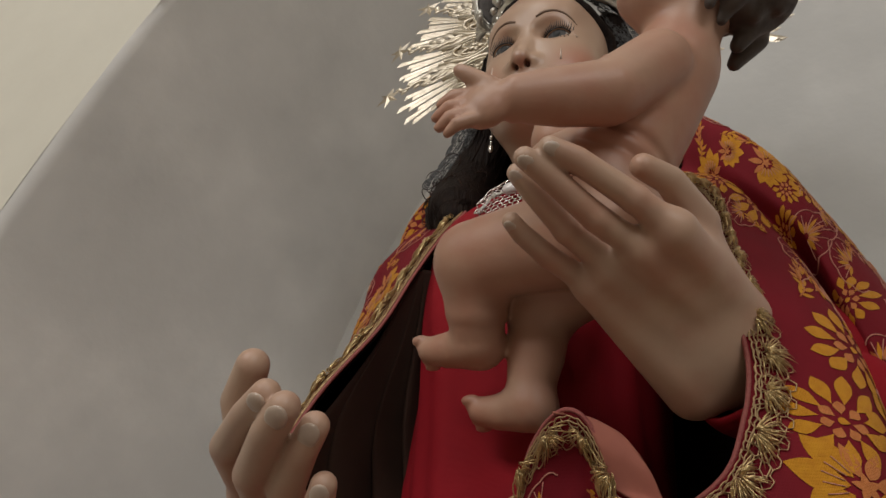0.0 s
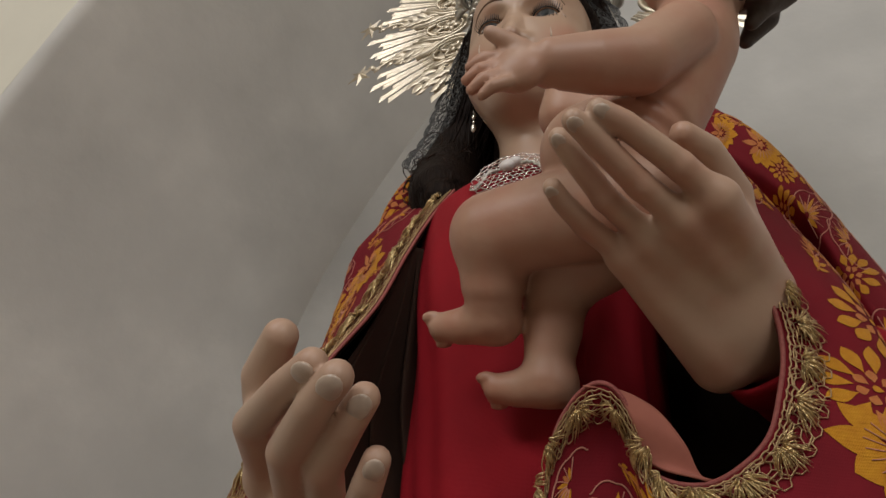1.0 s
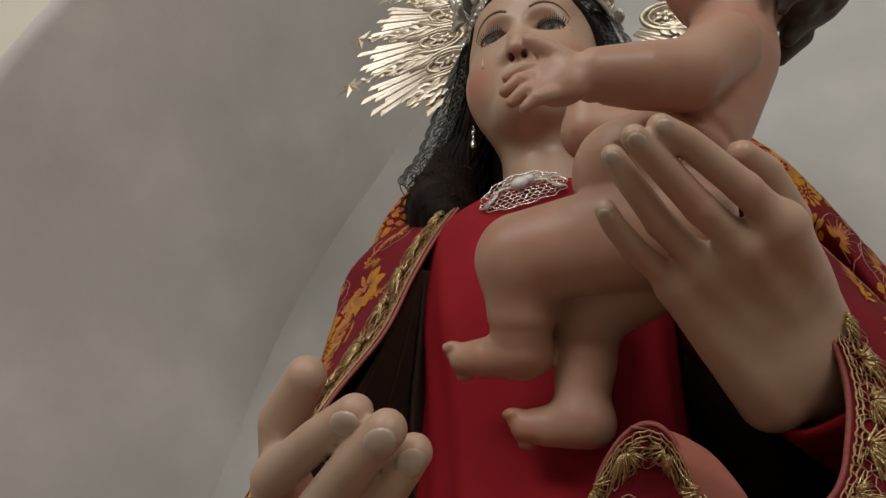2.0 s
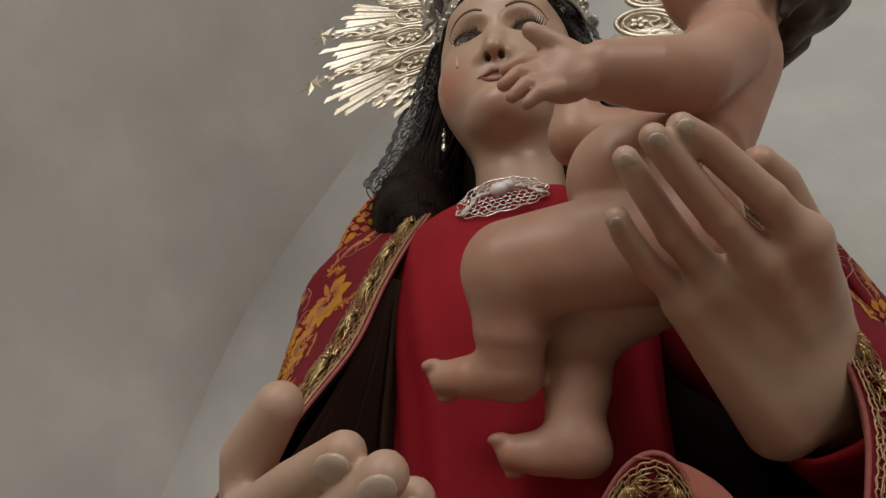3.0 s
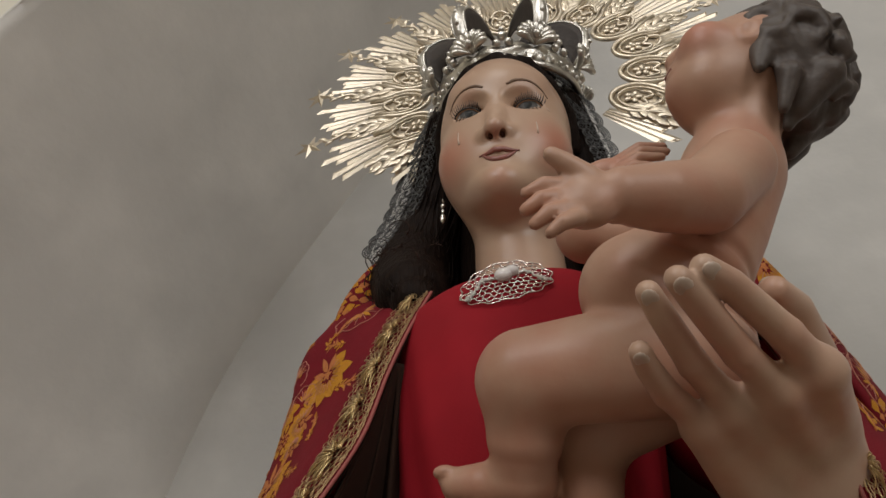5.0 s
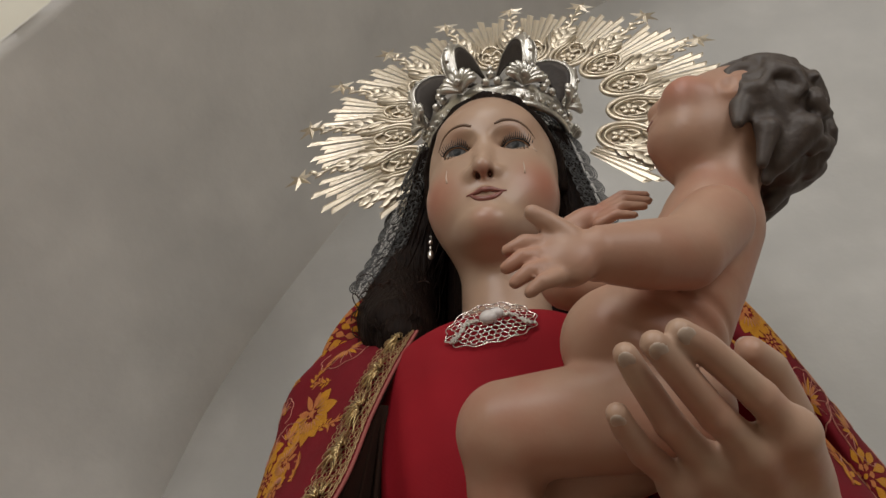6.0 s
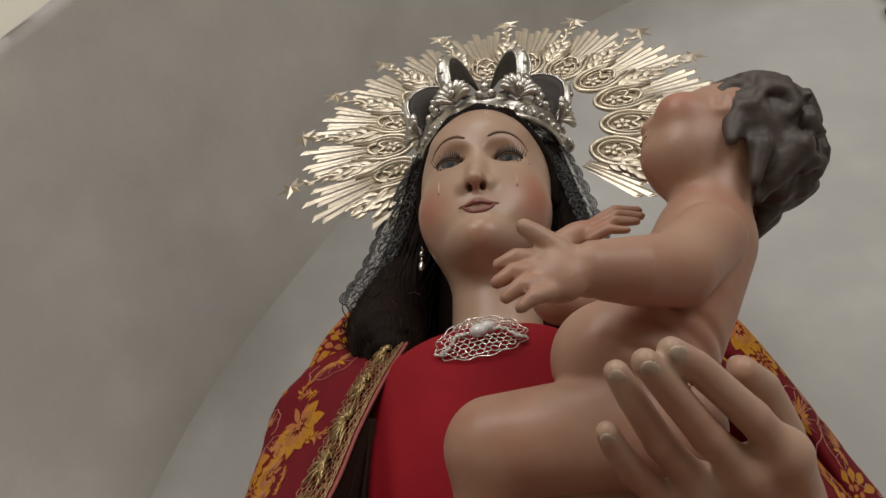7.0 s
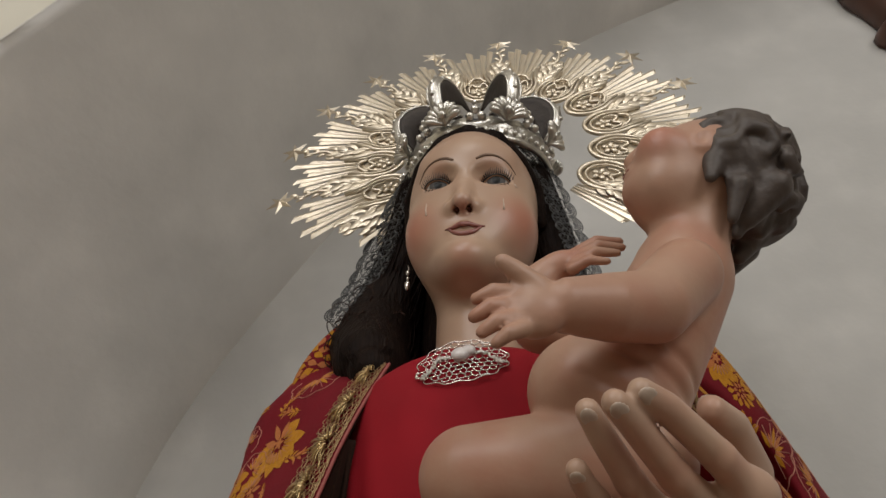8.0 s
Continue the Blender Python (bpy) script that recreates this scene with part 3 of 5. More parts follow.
ops.append((0.016, d_chain([(-0.030, 0.425, 1.738), (-0.024, 0.396, 1.764), (-0.036, 0.366, 1.778), (-0.0485, 0.349, 1.7800)], [0.016, 0.0115, 0.0092, 0.0080])))
ops.append((0.02, d_cap(WR, (0.030, 0.570, 1.690), 0.028, 0.031)))
PALM = solid(ops)
v, f = skin_of(PALM, (-0.15, 0.275, 1.635), (0.08, 0.62, 1.81), 0.0018)
statue.add(v, f, SK)
for mcp, pip, dip, tip, r in FING:
    finger_nail(statue, tip, dip, BACK, r * 0.95)
finger_nail(statue, (-0.0485, 0.349, 1.7800), (-0.036, 0.366, 1.778), (-0.3, 0.3, 0.9), 0.009)

# the open arm: fingers curled upwards
FING2 = [
    ((-0.3080, 0.3640, 1.5960), (-0.2890, 0.3130, 1.6130), (-0.2520, 0.2840, 1.6195), (-0.2270, 0.2680, 1.6240), 0.0086),
    ((-0.2900, 0.3700, 1.5800), (-0.2590, 0.3060, 1.5950), (-0.2290, 0.2780, 1.6075), (-0.2120, 0.2665, 1.6155), 0.0090),
    ((-0.2720, 0.3780, 1.5700), (-0.2430, 0.3160, 1.5890), (-0.2210, 0.2960, 1.6030), (-0.2085, 0.2875, 1.6125), 0.0086),
    ((-0.2560, 0.3860, 1.5620), (-0.2290, 0.3300, 1.5680), (-0.2120, 0.3060, 1.5780), (-0.2040, 0.2970, 1.5860), 0.0076),
]
ops = []
for mcp, pip, dip, tip, r in FING2:
    ops.append((0.0022, d_chain([mcp, pip, dip, tip], [r * 1.28, r * 1.18, r * 1.02, r * 0.90])))
WR2 = np.array((-0.300, 0.450, 1.555))
for (mcp, *_), w in zip(FING2, (-0.02, -0.007, 0.007, 0.02)):
    ops.append((0.012, d_cap(mcp, WR2 + np.array((w, 0, -w * 0.4)), 0.013, 0.018)))
ops.append((0.014, d_chain([(-0.312, 0.400, 1.590), (-0.302, 0.345, 1.622), (-0.289, 0.315, 1.641), (-0.268, 0.296, 1.6545)], [0.018, 0.0130, 0.0122, 0.0098])))
ops.append((0.02, d_cap(WR2, (-0.34, 0.52, 1.52), 0.027, 0.031)))
v, f = skin_of(solid(ops), (-0.39, 0.25, 1.475), (-0.175, 0.575, 1.67), 0.0018)
statue.add(v, f, SK)
for mcp, pip, dip, tip, r in FING2:
    finger_nail(statue, tip, dip, (0.35, -0.75, -0.55), r * 1.08)
finger_nail(statue, (-0.268, 0.296, 1.6545), (-0.289, 0.315, 1.641), (0.1, -0.6, 0.8), 0.010)
# wooden dressing frame below the clothes
tube(statue, [(-0.2, 0.64, 0.72), (-0.2, 0.64, 1.93)], 0.05, SK, 16)
paint_spots(M_FACE, [((CX - 0.060, 0.565, 2.112), 0.052, (0.47, 0.165, 0.105), 0.8), ((CX + 0.058, 0.565, 2.112), 0.052, (0.47, 0.165, 0.105), 0.8),
                     ((CX - 0.003, 0.535, 2.053), 0.026, (0.46, 0.21, 0.14), 0.65), ((CX - 0.0345, 0.545, 2.190), 0.022, (0.42, 0.22, 0.145), 0.55),
                     ((CX + 0.0335, 0.545, 2.190), 0.022, (0.42, 0.22, 0.145), 0.55), ((CX - 0.003, 0.528, 2.112), 0.018, (0.42, 0.16, 0.11), 0.7)])
paint_spots(M_SKIN, [(joints[k], 0.018, (0.50, 0.23, 0.155), 0.45) for joints in FING + FING2 for k in (0, 1)] + [(joints[3], 0.011, (0.44, 0.20, 0.14), 0.5) for joints in FING2])
tagged(part("dressed_statue", statue, [M_SKIN, M_NAIL, M_LIP, M_BROW, M_LASH, M_EYE, M_IRIS, M_PUPIL, M_PIT, M_FACE, M_TEAR]),
       "painted wooden statue with a glossy face, dressed in red", "statue")

# ---------------- the child statue: one mesh ----------------
ops = [
    (0.01, d_chain([(-0.032, 0.405, 1.905), (-0.056, 0.408, 1.866), (-0.090, 0.413, 1.820), (-0.088, 0.412, 1.795)], [0.0350, 0.0375, 0.0445, 0.0420])),
    (0.012, d_ell((-0.110, 0.405, 1.822), (0.036, 0.042, 0.036), 0, -30, 0)),
    (0.015, d_cap((-0.024, 0.405, 1.925), (-0.010, 0.402, 1.965), 0.027, 0.030)),
    # head, thrown back
    (0.015, d_ell((0.007, 0.402, 1.998), (0.051, 0.046, 0.048))),
    (0.02, d_ell((-0.026, 0.398, 1.990), (0.032, 0.038, 0.034), 0, 20, 0)),
    (0.012, d_ell((-0.034, 0.386, 1.972), (0.024, 0.026, 0.024))),
    (0.008, d_ell((-0.0500, 0.386, 1.9745), (0.0115, 0.013, 0.0105))),
    (0.005, d_ell((-0.0520, 0.385, 1.9875), (0.0065, 0.010, 0.0040))),
    (0.004, d_ell((-0.0520, 0.385, 1.9940), (0.0060, 0.009, 0.0034))),
    (0.005, d_cap((-0.034, 0.386, 2.026), (-0.0500, 0.384, 2.006), 0.0050, 0.0068)),
    (0.008, d_ell((-0.030, 0.368, 2.000), (0.018, 0.016, 0.018))),
    (-0.006, d_ell((-0.040, 0.368, 2.020), (0.008, 0.010, 0.005), 0, 30, 0)),
    (0.004, d_ell((-0.002, 0.3570, 1.994), (0.008, 0.004, 0.011), 0, 25, 0)),
    (-0.003, d_ell((-0.003, 0.3530, 1.995), (0.004, 0.003, 0.007), 0, 25, 0)),
    # near arm
    (0.005, d_chain([(-0.036, 0.374, 1.888), (-0.066, 0.351, 1.849), (-0.094, 0.332, 1.838), (-0.1185, 0.318, 1.832)], [0.0235, 0.0225, 0.0200, 0.0160])),
    (0.004, d_ell((-0.137, 0.311, 1.826), (0.018, 0.011, 0.0175))),
    (0.004, d_chain([(-0.134, 0.308, 1.840), (-0.146, 0.302, 1.848), (-0.152, 0.299, 1.852)], [0.0070, 0.0060, 0.0048])),
    (0.0018, d_chain([(-0.146, 0.309, 1.8365), (-0.158, 0.305, 1.8365), (-0.168, 0.306, 1.833)], [0.0056, 0.0048, 0.0036])),
    (0.0018, d_chain([(-0.149, 0.308, 1.8280), (-0.160, 0.303, 1.8250), (-0.169, 0.304, 1.820)], [0.0058, 0.0050, 0.0038])),
    (0.0018, d_chain([(-0.147, 0.306, 1.8185), (-0.157, 0.301, 1.8140), (-0.165, 0.302, 1.8085)], [0.0056, 0.0048, 0.0036])),
    (0.0018, d_chain([(-0.143, 0.305, 1.8110), (-0.151, 0.300, 1.8055), (-0.158, 0.301, 1.8005)], [0.0050, 0.0044, 0.0033])),
    # far arm
    (0.014, d_chain([(-0.040, 0.448, 1.915), (-0.090, 0.458, 1.898), (-0.132, 0.448, 1.905)], [0.027, 0.026, 0.022])),
    (0.008, d_chain([(-0.132, 0.448, 1.905), (-0.130, 0.436, 1.935)], [0.021, 0.0155])),
    (0.008, d_ell((-0.112, 0.432, 1.948), (0.020, 0.011, 0.012), 0, -12, 0)),
    (0.0014, d_chain([(-0.102, 0.432, 1.957), (-0.082, 0.429, 1.967), (-0.064, 0.430, 1.965)], [0.0052, 0.0046, 0.0034])),
    (0.0014, d_chain([(-0.102, 0.428, 1.950), (-0.082, 0.424, 1.958), (-0.064, 0.425, 1.955)], [0.0052, 0.0046, 0.0034])),
    (0.0014, d_chain([(-0.103, 0.425, 1.943), (-0.085, 0.420, 1.949), (-0.069, 0.420, 1.946)], [0.0050, 0.0044, 0.0032])),
    (0.0014, d_chain([(-0.105, 0.423, 1.936), (-0.091, 0.418, 1.940), (-0.078, 0.418, 1.937)], [0.0046, 0.0040, 0.0030])),
    # near leg
    (0.005, d_chain([(-0.085, 0.405, 1.776), (-0.140, 0.405, 1.774), (-0.1850, 0.409, 1.7735)], [0.036, 0.0330, 0.0305])),
    (0.010, d_chain([(-0.1860, 0.414, 1.769), (-0.1900, 0.428, 1.743), (-0.194, 0.440, 1.722)], [0.0270, 0.0238, 0.0178])),
    (0.010, d_chain([(-0.192, 0.447, 1.7210), (-0.220, 0.447, 1.7215), (-0.236, 0.449, 1.7235)], [0.0165, 0.0140, 0.0112])),
    # far leg
    (0.006, solid([(0.01, d_chain([(-0.090, 0.445, 1.780), (-0.150, 0.462, 1.757)], [0.034, 0.0275])),
                   (0.010, d_chain([(-0.152, 0.464, 1.752), (-0.156, 0.465, 1.718), (-0.162, 0.466, 1.682)], [0.0245, 0.0215, 0.0160])),
                   (0.010, d_chain([(-0.156, 0.468, 1.677), (-0.184, 0.469, 1.6775), (-0.199, 0.469, 1.6790)], [0.0162, 0.0135, 0.0108]))])),
]
for k in range(5):   # toes, the big one first
    big = k == 0
    r = (0.0080, 0.0055, 0.0046) if big else (0.0068, 0.0046, 0.0029)
    ops.append((0.0012, d_ell((-0.2440 + 0.0016 * k, 0.4440 + 0.0030 * k, 1.7305 - 0.0042 * k - 0.0010 * (not big)), r)))
    ops.append((0.0012, d_ell((-0.2065 + 0.0016 * k, 0.4635 + 0.0030 * k, 1.6858 - 0.0042 * k - 0.0010 * (not big)), r)))
axis = unit(np.array((-0.034, 0.005, -0.046)))
e1, e2 = np.array((0.0, -1.0, 0.0)), unit(np.cross(axis, (0.0, -1.0, 0.0)))
smooth_body = solid(ops[:3])
reach = np.linspace(0.02, 0.085, 140, dtype=np.float32)
for c, a0, a1 in (((-0.074, 0.411, 1.842), -1.4, 0.7), ((-0.082, 0.412, 1.829), -1.2, 0.2), ((-0.098, 0.411, 1.808), -1.3, 0.3)):
    arc = []
    for t in np.linspace(a0, a1, 11):
        d = math.cos(t) * e1 + math.sin(t) * e2 + axis * 0.10 * math.sin(2 * t)
        p = (np.array(c) + reach[:, None] * d).astype(np.float32)
        arc.append(p[np.argmax(smooth_body(p) > 0)])
    ops.append((-0.006, d_chain(arc, [0.0004, 0.0010, 0.0016, 0.0019, 0.0020, 0.0020, 0.0020, 0.0019, 0.0016, 0.0010, 0.0004])))
wr = [(-0.1215 - 0.002 * math.sin(t), 0.3155 + 0.0180 * math.cos(t), 1.829 + 0.0180 * math.sin(t)) for t in np.linspace(0, 6.283, 13)]
ops.append((-0.0035, d_chain(wr, [0.0013] * 13)))
BODY = solid(ops)
child = Geo()
v, f = skin_of(BODY, (-0.275, 0.275, 1.640), (0.09, 0.53, 2.075), 0.0021)
child.add(v, f, 0)
# curls: a cap of twisted lumps
rnd = random.Random(11)
HC = np.array((0.024, 0.403, 1.993))


def waved(p):
    """A cap of carved wavy locks."""
    q = p - HC.astype(np.float32)
    x, y, z = q[..., 0], q[..., 1], q[..., 2]
    a = np.sin(150 * x + 60 * z + 2.6 * np.sin(75 * z + 40 * y) + 1.7 * np.sin(90 * y))
    b = np.sin(135 * z - 70 * x + 2.4 * np.sin(85 * x + 1.0) + 1.8 * np.sin(70 * y + 2.0))
    c = np.sin(320 * x + 260 * z + 3.0 * a + 90 * y)
    return d_ell(HC, (0.0490, 0.0480, 0.0510))(p) + 0.0021 * a + 0.0020 * b + 0.0007 * c


caps = [(0.01, waved)]
k = 0
while k < 30:
    d = unit(np.array([rnd.gauss(0, 1) for _ in range(3)]))
    if d[0] < -0.30 + 0.45 * max(-d[2], 0) or (d[2] < -0.55 and d[0] < 0.35):
        continue
    k += 1
    p = HC + d * np.array((0.0455, 0.0450, 0.0470))
    tang = unit(np.cross(d, np.array([rnd.gauss(0, 1) for _ in range(3)])))
    q = np.cross(d, tang)
    w = rnd.uniform(0.008, 0.0125)
    pts = [p + w * (math.cos(s) * tang + math.sin(s) * q) + d * (0.001 + 0.0012 * s) for s in (0, 0.9, 1.8, 2.7, 3.6)]
    caps.append((0.0034, d_chain(pts, [0.0030, 0.0050, 0.0060, 0.0052, 0.0030])))
for p0, p1 in (((0.014, 0.366, 1.955), (0.004, 0.372, 1.930)), ((0.022, 0.385, 1.950), (0.010, 0.390, 1.930)), ((0.000, 0.362, 1.976), (-0.006, 0.359, 1.958))):
    caps.append((0.010, d_cap(p0, p1, 0.0080, 0.0040)))
for p0, p1, r0, r1 in (((0.042, 0.418, 1.962), (0.018, 0.422, 1.934), 0.013, 0.006), ((0.050, 0.400, 1.966), (0.032, 0.406, 1.944), 0.012, 0.006),
                       ((0.040, 0.375, 1.958), (0.020, 0.384, 1.938), 0.012, 0.006), ((0.030, 0.440, 1.955), (0.014, 0.442, 1.936), 0.012, 0.006)):
    caps.append((0.006, d_cap(p0, p1, r0, r1)))
v, f = skin_of(solid(caps), (-0.045, 0.325, 1.885), (0.115, 0.485, 2.09), 0.0021)
child.add(v, f, 1)
tube(child, [(-0.0560, 0.376, 1.9908), (-0.0583, 0.385, 1.9908), (-0.0565, 0.394, 1.9908)], [0.0008, 0.0020, 0.0008], 3)
paint_spots(M_CHILD, [((-0.036, 0.352, 2.004), 0.030, (0.50, 0.18, 0.12), 0.65), ((-0.055, 0.392, 1.975), 0.018, (0.50, 0.20, 0.14), 0.5),
                      ((-0.165, 0.304, 1.82), 0.030, (0.50, 0.225, 0.15), 0.6), ((-0.197, 0.392, 1.788), 0.020, (0.50, 0.23, 0.16), 0.45),
                      ((-0.070, 0.312, 1.828), 0.022, (0.50, 0.22, 0.15), 0.4),
                      ((-0.25, 0.449, 1.727), 0.02, (0.6, 0.30, 0.22), 0.4)])
tagged(part("child_statue", child, [M_CHILD, M_CURL, M_BROW, M_LIP]),
       "bare painted wooden child statue with carved brown curls", "statue")

# ---------------- tunic ----------------
def tunic():
    th = base("tunic", (-0.2, 0.62, 0.75), "plain bright red cotton tunic worn by the statue", "tunic")
    rows = []
    prof = [  # z, centre x, half width, front y, back y
        (1.966, -0.198, 0.052, 0.580, 0.690), (1.958, -0.198, 0.066, 0.566, 0.70), (1.940, -0.198, 0.098, 0.546, 0.72), (1.915, -0.200, 0.120, 0.530, 0.74),
        (1.870, -0.202, 0.122, 0.512, 0.75), (1.800, -0.203, 0.117, 0.500, 0.75), (1.720, -0.204, 0.110, 0.502, 0.75), (1.620, -0.206, 0.110, 0.500, 0.75),
        (1.500, -0.205, 0.105, 0.49, 0.77), (1.200, -0.205, 0.20, 0.44, 0.82), (0.740, -0.205, 0.26, 0.40, 0.86)]
    for z, cx, rx, yf, yb in prof:
        a = np.linspace(0.5 * np.pi, 2.5 * np.pi, 25)
        c, s = np.cos(a), np.sin(a)
        x = cx + rx * np.sign(c) * np.abs(c) ** 0.8
        y = (yf + yb) / 2 + (yb - yf) / 2 * np.sign(s) * np.abs(s) ** 0.8
        rows.append(np.stack([x, y, np.full(25, z)], 1))
    sheet = Cloth(rows)

    def folds(u, v):
        a = u * 2 * np.pi
        low = np.clip((v - 0.42) * 2.2, 0, 1)
        amp = 0.0035 * np.sin(9 * a + 3.0 * v + 1.2 * np.sin(5 * v)) * low + 0.0016 * np.sin(17 * a - 22 * v) * np.clip((v - 0.3) * 3, 0, 1)
        amp = amp + 0.0016 * np.sin(5 * a + 14 * v)
        return np.stack([-amp * np.sin(a), -amp * np.cos(a) * -1.0, amp * 0.3], 1)
    sheet.wrinkle = folds
    g = Geo()
    sheet.sheet(g, 161, 150)
    under(thick(part("bodice", g, M_TUNIC), 0.002, 0), th)
    # sleeves
    for name, pts, rad in (("sleeve", [(-0.10, 0.62, 1.90), (-0.02, 0.60, 1.80), (0.03, 0.565, 1.70), (0.010, 0.520, 1.688), (-0.026, 0.464, 1.694)], [0.06, 0.06, 0.050, 0.039, 0.0340]),
                           ("sleeve", [(-0.33, 0.70, 1.88), (-0.40, 0.69, 1.70), (-0.395, 0.60, 1.535), (-0.352, 0.525, 1.525), (-0.318, 0.470, 1.545)], [0.058, 0.058, 0.052, 0.044, 0.037])):
        path = spline(pts, 40)
        r = np.interp(np.linspace(0, 1, 40), np.linspace(0, 1, 5), rad) * (1 + 0.03 * np.sin(np.arange(40) * 0.9))
        g = Geo()
        t = unit(np.gradient(path, axis=0))
        a = unit(np.cross(t, (0, 0, 1)))
        b = np.cross(a, t)
        ang = np.arange(28) * 2 * np.pi / 28
        rr = r[:, None] * (1 + 0.04 * np.sin(5 * ang[None] + np.arange(40)[:, None] * 0.35))
        ring = path[:, None] + rr[..., None] * (np.cos(ang)[None, :, None] * a[:, None] + np.sin(ang)[None, :, None] * b[:, None])
        g.add(ring.reshape(-1, 3), [[i * 28 + k, i * 28 + (k + 1) % 28, (i + 1) * 28 + (k + 1) % 28, (i + 1) * 28 + k] for i in range(39) for k in range(28)])
        under(thick(part(name, g, M_TUNIC), 0.003, 0), th)
    return th


tunic()

# ---------------- mantle ----------------
RIGHT = Cloth([  # across: front edge to back
    [(-0.285, 0.583, 1.957), (-0.318, 0.610, 1.976), (-0.366, 0.634, 1.988), (-0.418, 0.660, 1.980), (-0.418, 0.74, 1.96)],
    [(-0.297, 0.551, 1.902), (-0.344, 0.586, 1.922), (-0.403, 0.626, 1.939), (-0.448, 0.660, 1.936), (-0.452, 0.75, 1.92)],
    [(-0.309, 0.525, 1.844), (-0.358, 0.564, 1.856), (-0.412, 0.610, 1.866), (-0.454, 0.656, 1.868), (-0.460, 0.76, 1.86)],
    [(-0.320, 0.495, 1.775), (-0.374, 0.533, 1.780), (-0.428, 0.588, 1.785), (-0.466, 0.650, 1.785), (-0.480, 0.77, 1.78)],
    [(-0.350, 0.460, 1.697), (-0.402, 0.502, 1.697), (-0.452, 0.562, 1.700), (-0.490, 0.640, 1.700), (-0.50, 0.78, 1.70)],
    [(-0.386, 0.452, 1.610), (-0.436, 0.488, 1.610), (-0.480, 0.552, 1.610), (-0.512, 0.640, 1.610), (-0.52, 0.80, 1.61)],
    [(-0.410, 0.450, 1.480), (-0.460, 0.485, 1.480), (-0.500, 0.550, 1.480), (-0.53, 0.640, 1.480), (-0.54, 0.82, 1.48)],
    [(-0.430, 0.430, 0.800), (-0.490, 0.470, 0.800), (-0.540, 0.540, 0.800), (-0.57, 0.640, 0.800), (-0.58, 0.86, 0.80)],
])
LEFT = Cloth([  # across: front edge to back, along the whole rim
    [(-0.080, 0.575, 1.945), (-0.065, 0.585, 1.955), (-0.050, 0.603, 1.972), (-0.040, 0.603, 2.010), (-0.033, 0.615, 2.052), (-0.015, 0.70, 2.085), (0.0, 0.80, 2.08)],
    [(-0.030, 0.515, 1.870), (-0.008, 0.553, 1.905), (0.002, 0.590, 1.910), (0.006, 0.578, 1.930), (0.024, 0.596, 1.968), (0.04, 0.70, 1.99), (0.07, 0.80, 1.99)],
    [(-0.019, 0.458, 1.785), (0.020, 0.528, 1.828), (0.032, 0.575, 1.835), (0.040, 0.560, 1.852), (0.066, 0.596, 1.882), (0.09, 0.69, 1.90), (0.11, 0.80, 1.90)],
    [(-0.0145, 0.439, 1.727), (0.042, 0.498, 1.738), (0.053, 0.560, 1.746), (0.064, 0.548, 1.762), (0.096, 0.590, 1.785), (0.125, 0.69, 1.80), (0.14, 0.80, 1.80)],
    [(-0.0120, 0.436, 1.683), (0.046, 0.468, 1.668), (0.070, 0.536, 1.662), (0.084, 0.530, 1.674), (0.116, 0.575, 1.685), (0.15, 0.68, 1.70), (0.16, 0.80, 1.70)],
    [(-0.0195, 0.435, 1.649), (0.036, 0.440, 1.618), (0.070, 0.490, 1.600), (0.094, 0.490, 1.600), (0.130, 0.555, 1.600), (0.165, 0.67, 1.60), (0.17, 0.80, 1.60)],
    [(-0.0345, 0.436, 1.619), (0.010, 0.425, 1.565), (0.055, 0.450, 1.520), (0.095, 0.465, 1.500), (0.138, 0.53, 1.49), (0.17, 0.66, 1.48), (0.18, 0.80, 1.48)],
    [(-0.067, 0.442, 1.601), (-0.045, 0.420, 1.550), (0.0, 0.430, 1.470), (0.06, 0.44, 1.40), (0.12, 0.49, 1.35), (0.17, 0.63, 1.3), (0.18, 0.80, 1.3)],
    [(-0.098, 0.448, 1.612), (-0.085, 0.430, 1.550), (-0.06, 0.425, 1.450), (0.0, 0.43, 1.33), (0.08, 0.46, 1.2), (0.15, 0.58, 1.1), (0.18, 0.80, 1.1)],
    [(-0.106, 0.430, 1.648), (-0.108, 0.455, 1.590), (-0.095, 0.450, 1.460), (-0.06, 0.44, 1.28), (0.0, 0.44, 1.05), (0.10, 0.53, 0.95), (0.17, 0.80, 0.95)],
    [(-0.120, 0.424, 1.660), (-0.126, 0.452, 1.600), (-0.122, 0.455, 1.460), (-0.12, 0.45, 1.25), (-0.08, 0.43, 0.95), (0.04, 0.50, 0.85), (0.15, 0.80, 0.85)],
    [(-0.140, 0.432, 1.651), (-0.147, 0.448, 1.590), (-0.150, 0.450, 1.460), (-0.16, 0.45, 1.25), (-0.14, 0.43, 0.9), (0.0, 0.49, 0.8), (0.13, 0.80, 0.8)],
    [(-0.157, 0.445, 1.622), (-0.162, 0.450, 1.570), (-0.170, 0.452, 1.460), (-0.185, 0.45, 1.25), (-0.17, 0.43, 0.88), (-0.03, 0.49, 0.77), (0.12, 0.80, 0.77)],
    [(-0.160, 0.458, 1.560), (-0.168, 0.460, 1.520), (-0.178, 0.462, 1.440), (-0.195, 0.46, 1.22), (-0.18, 0.44, 0.86), (-0.05, 0.49, 0.76), (0.11, 0.80, 0.76)],
])
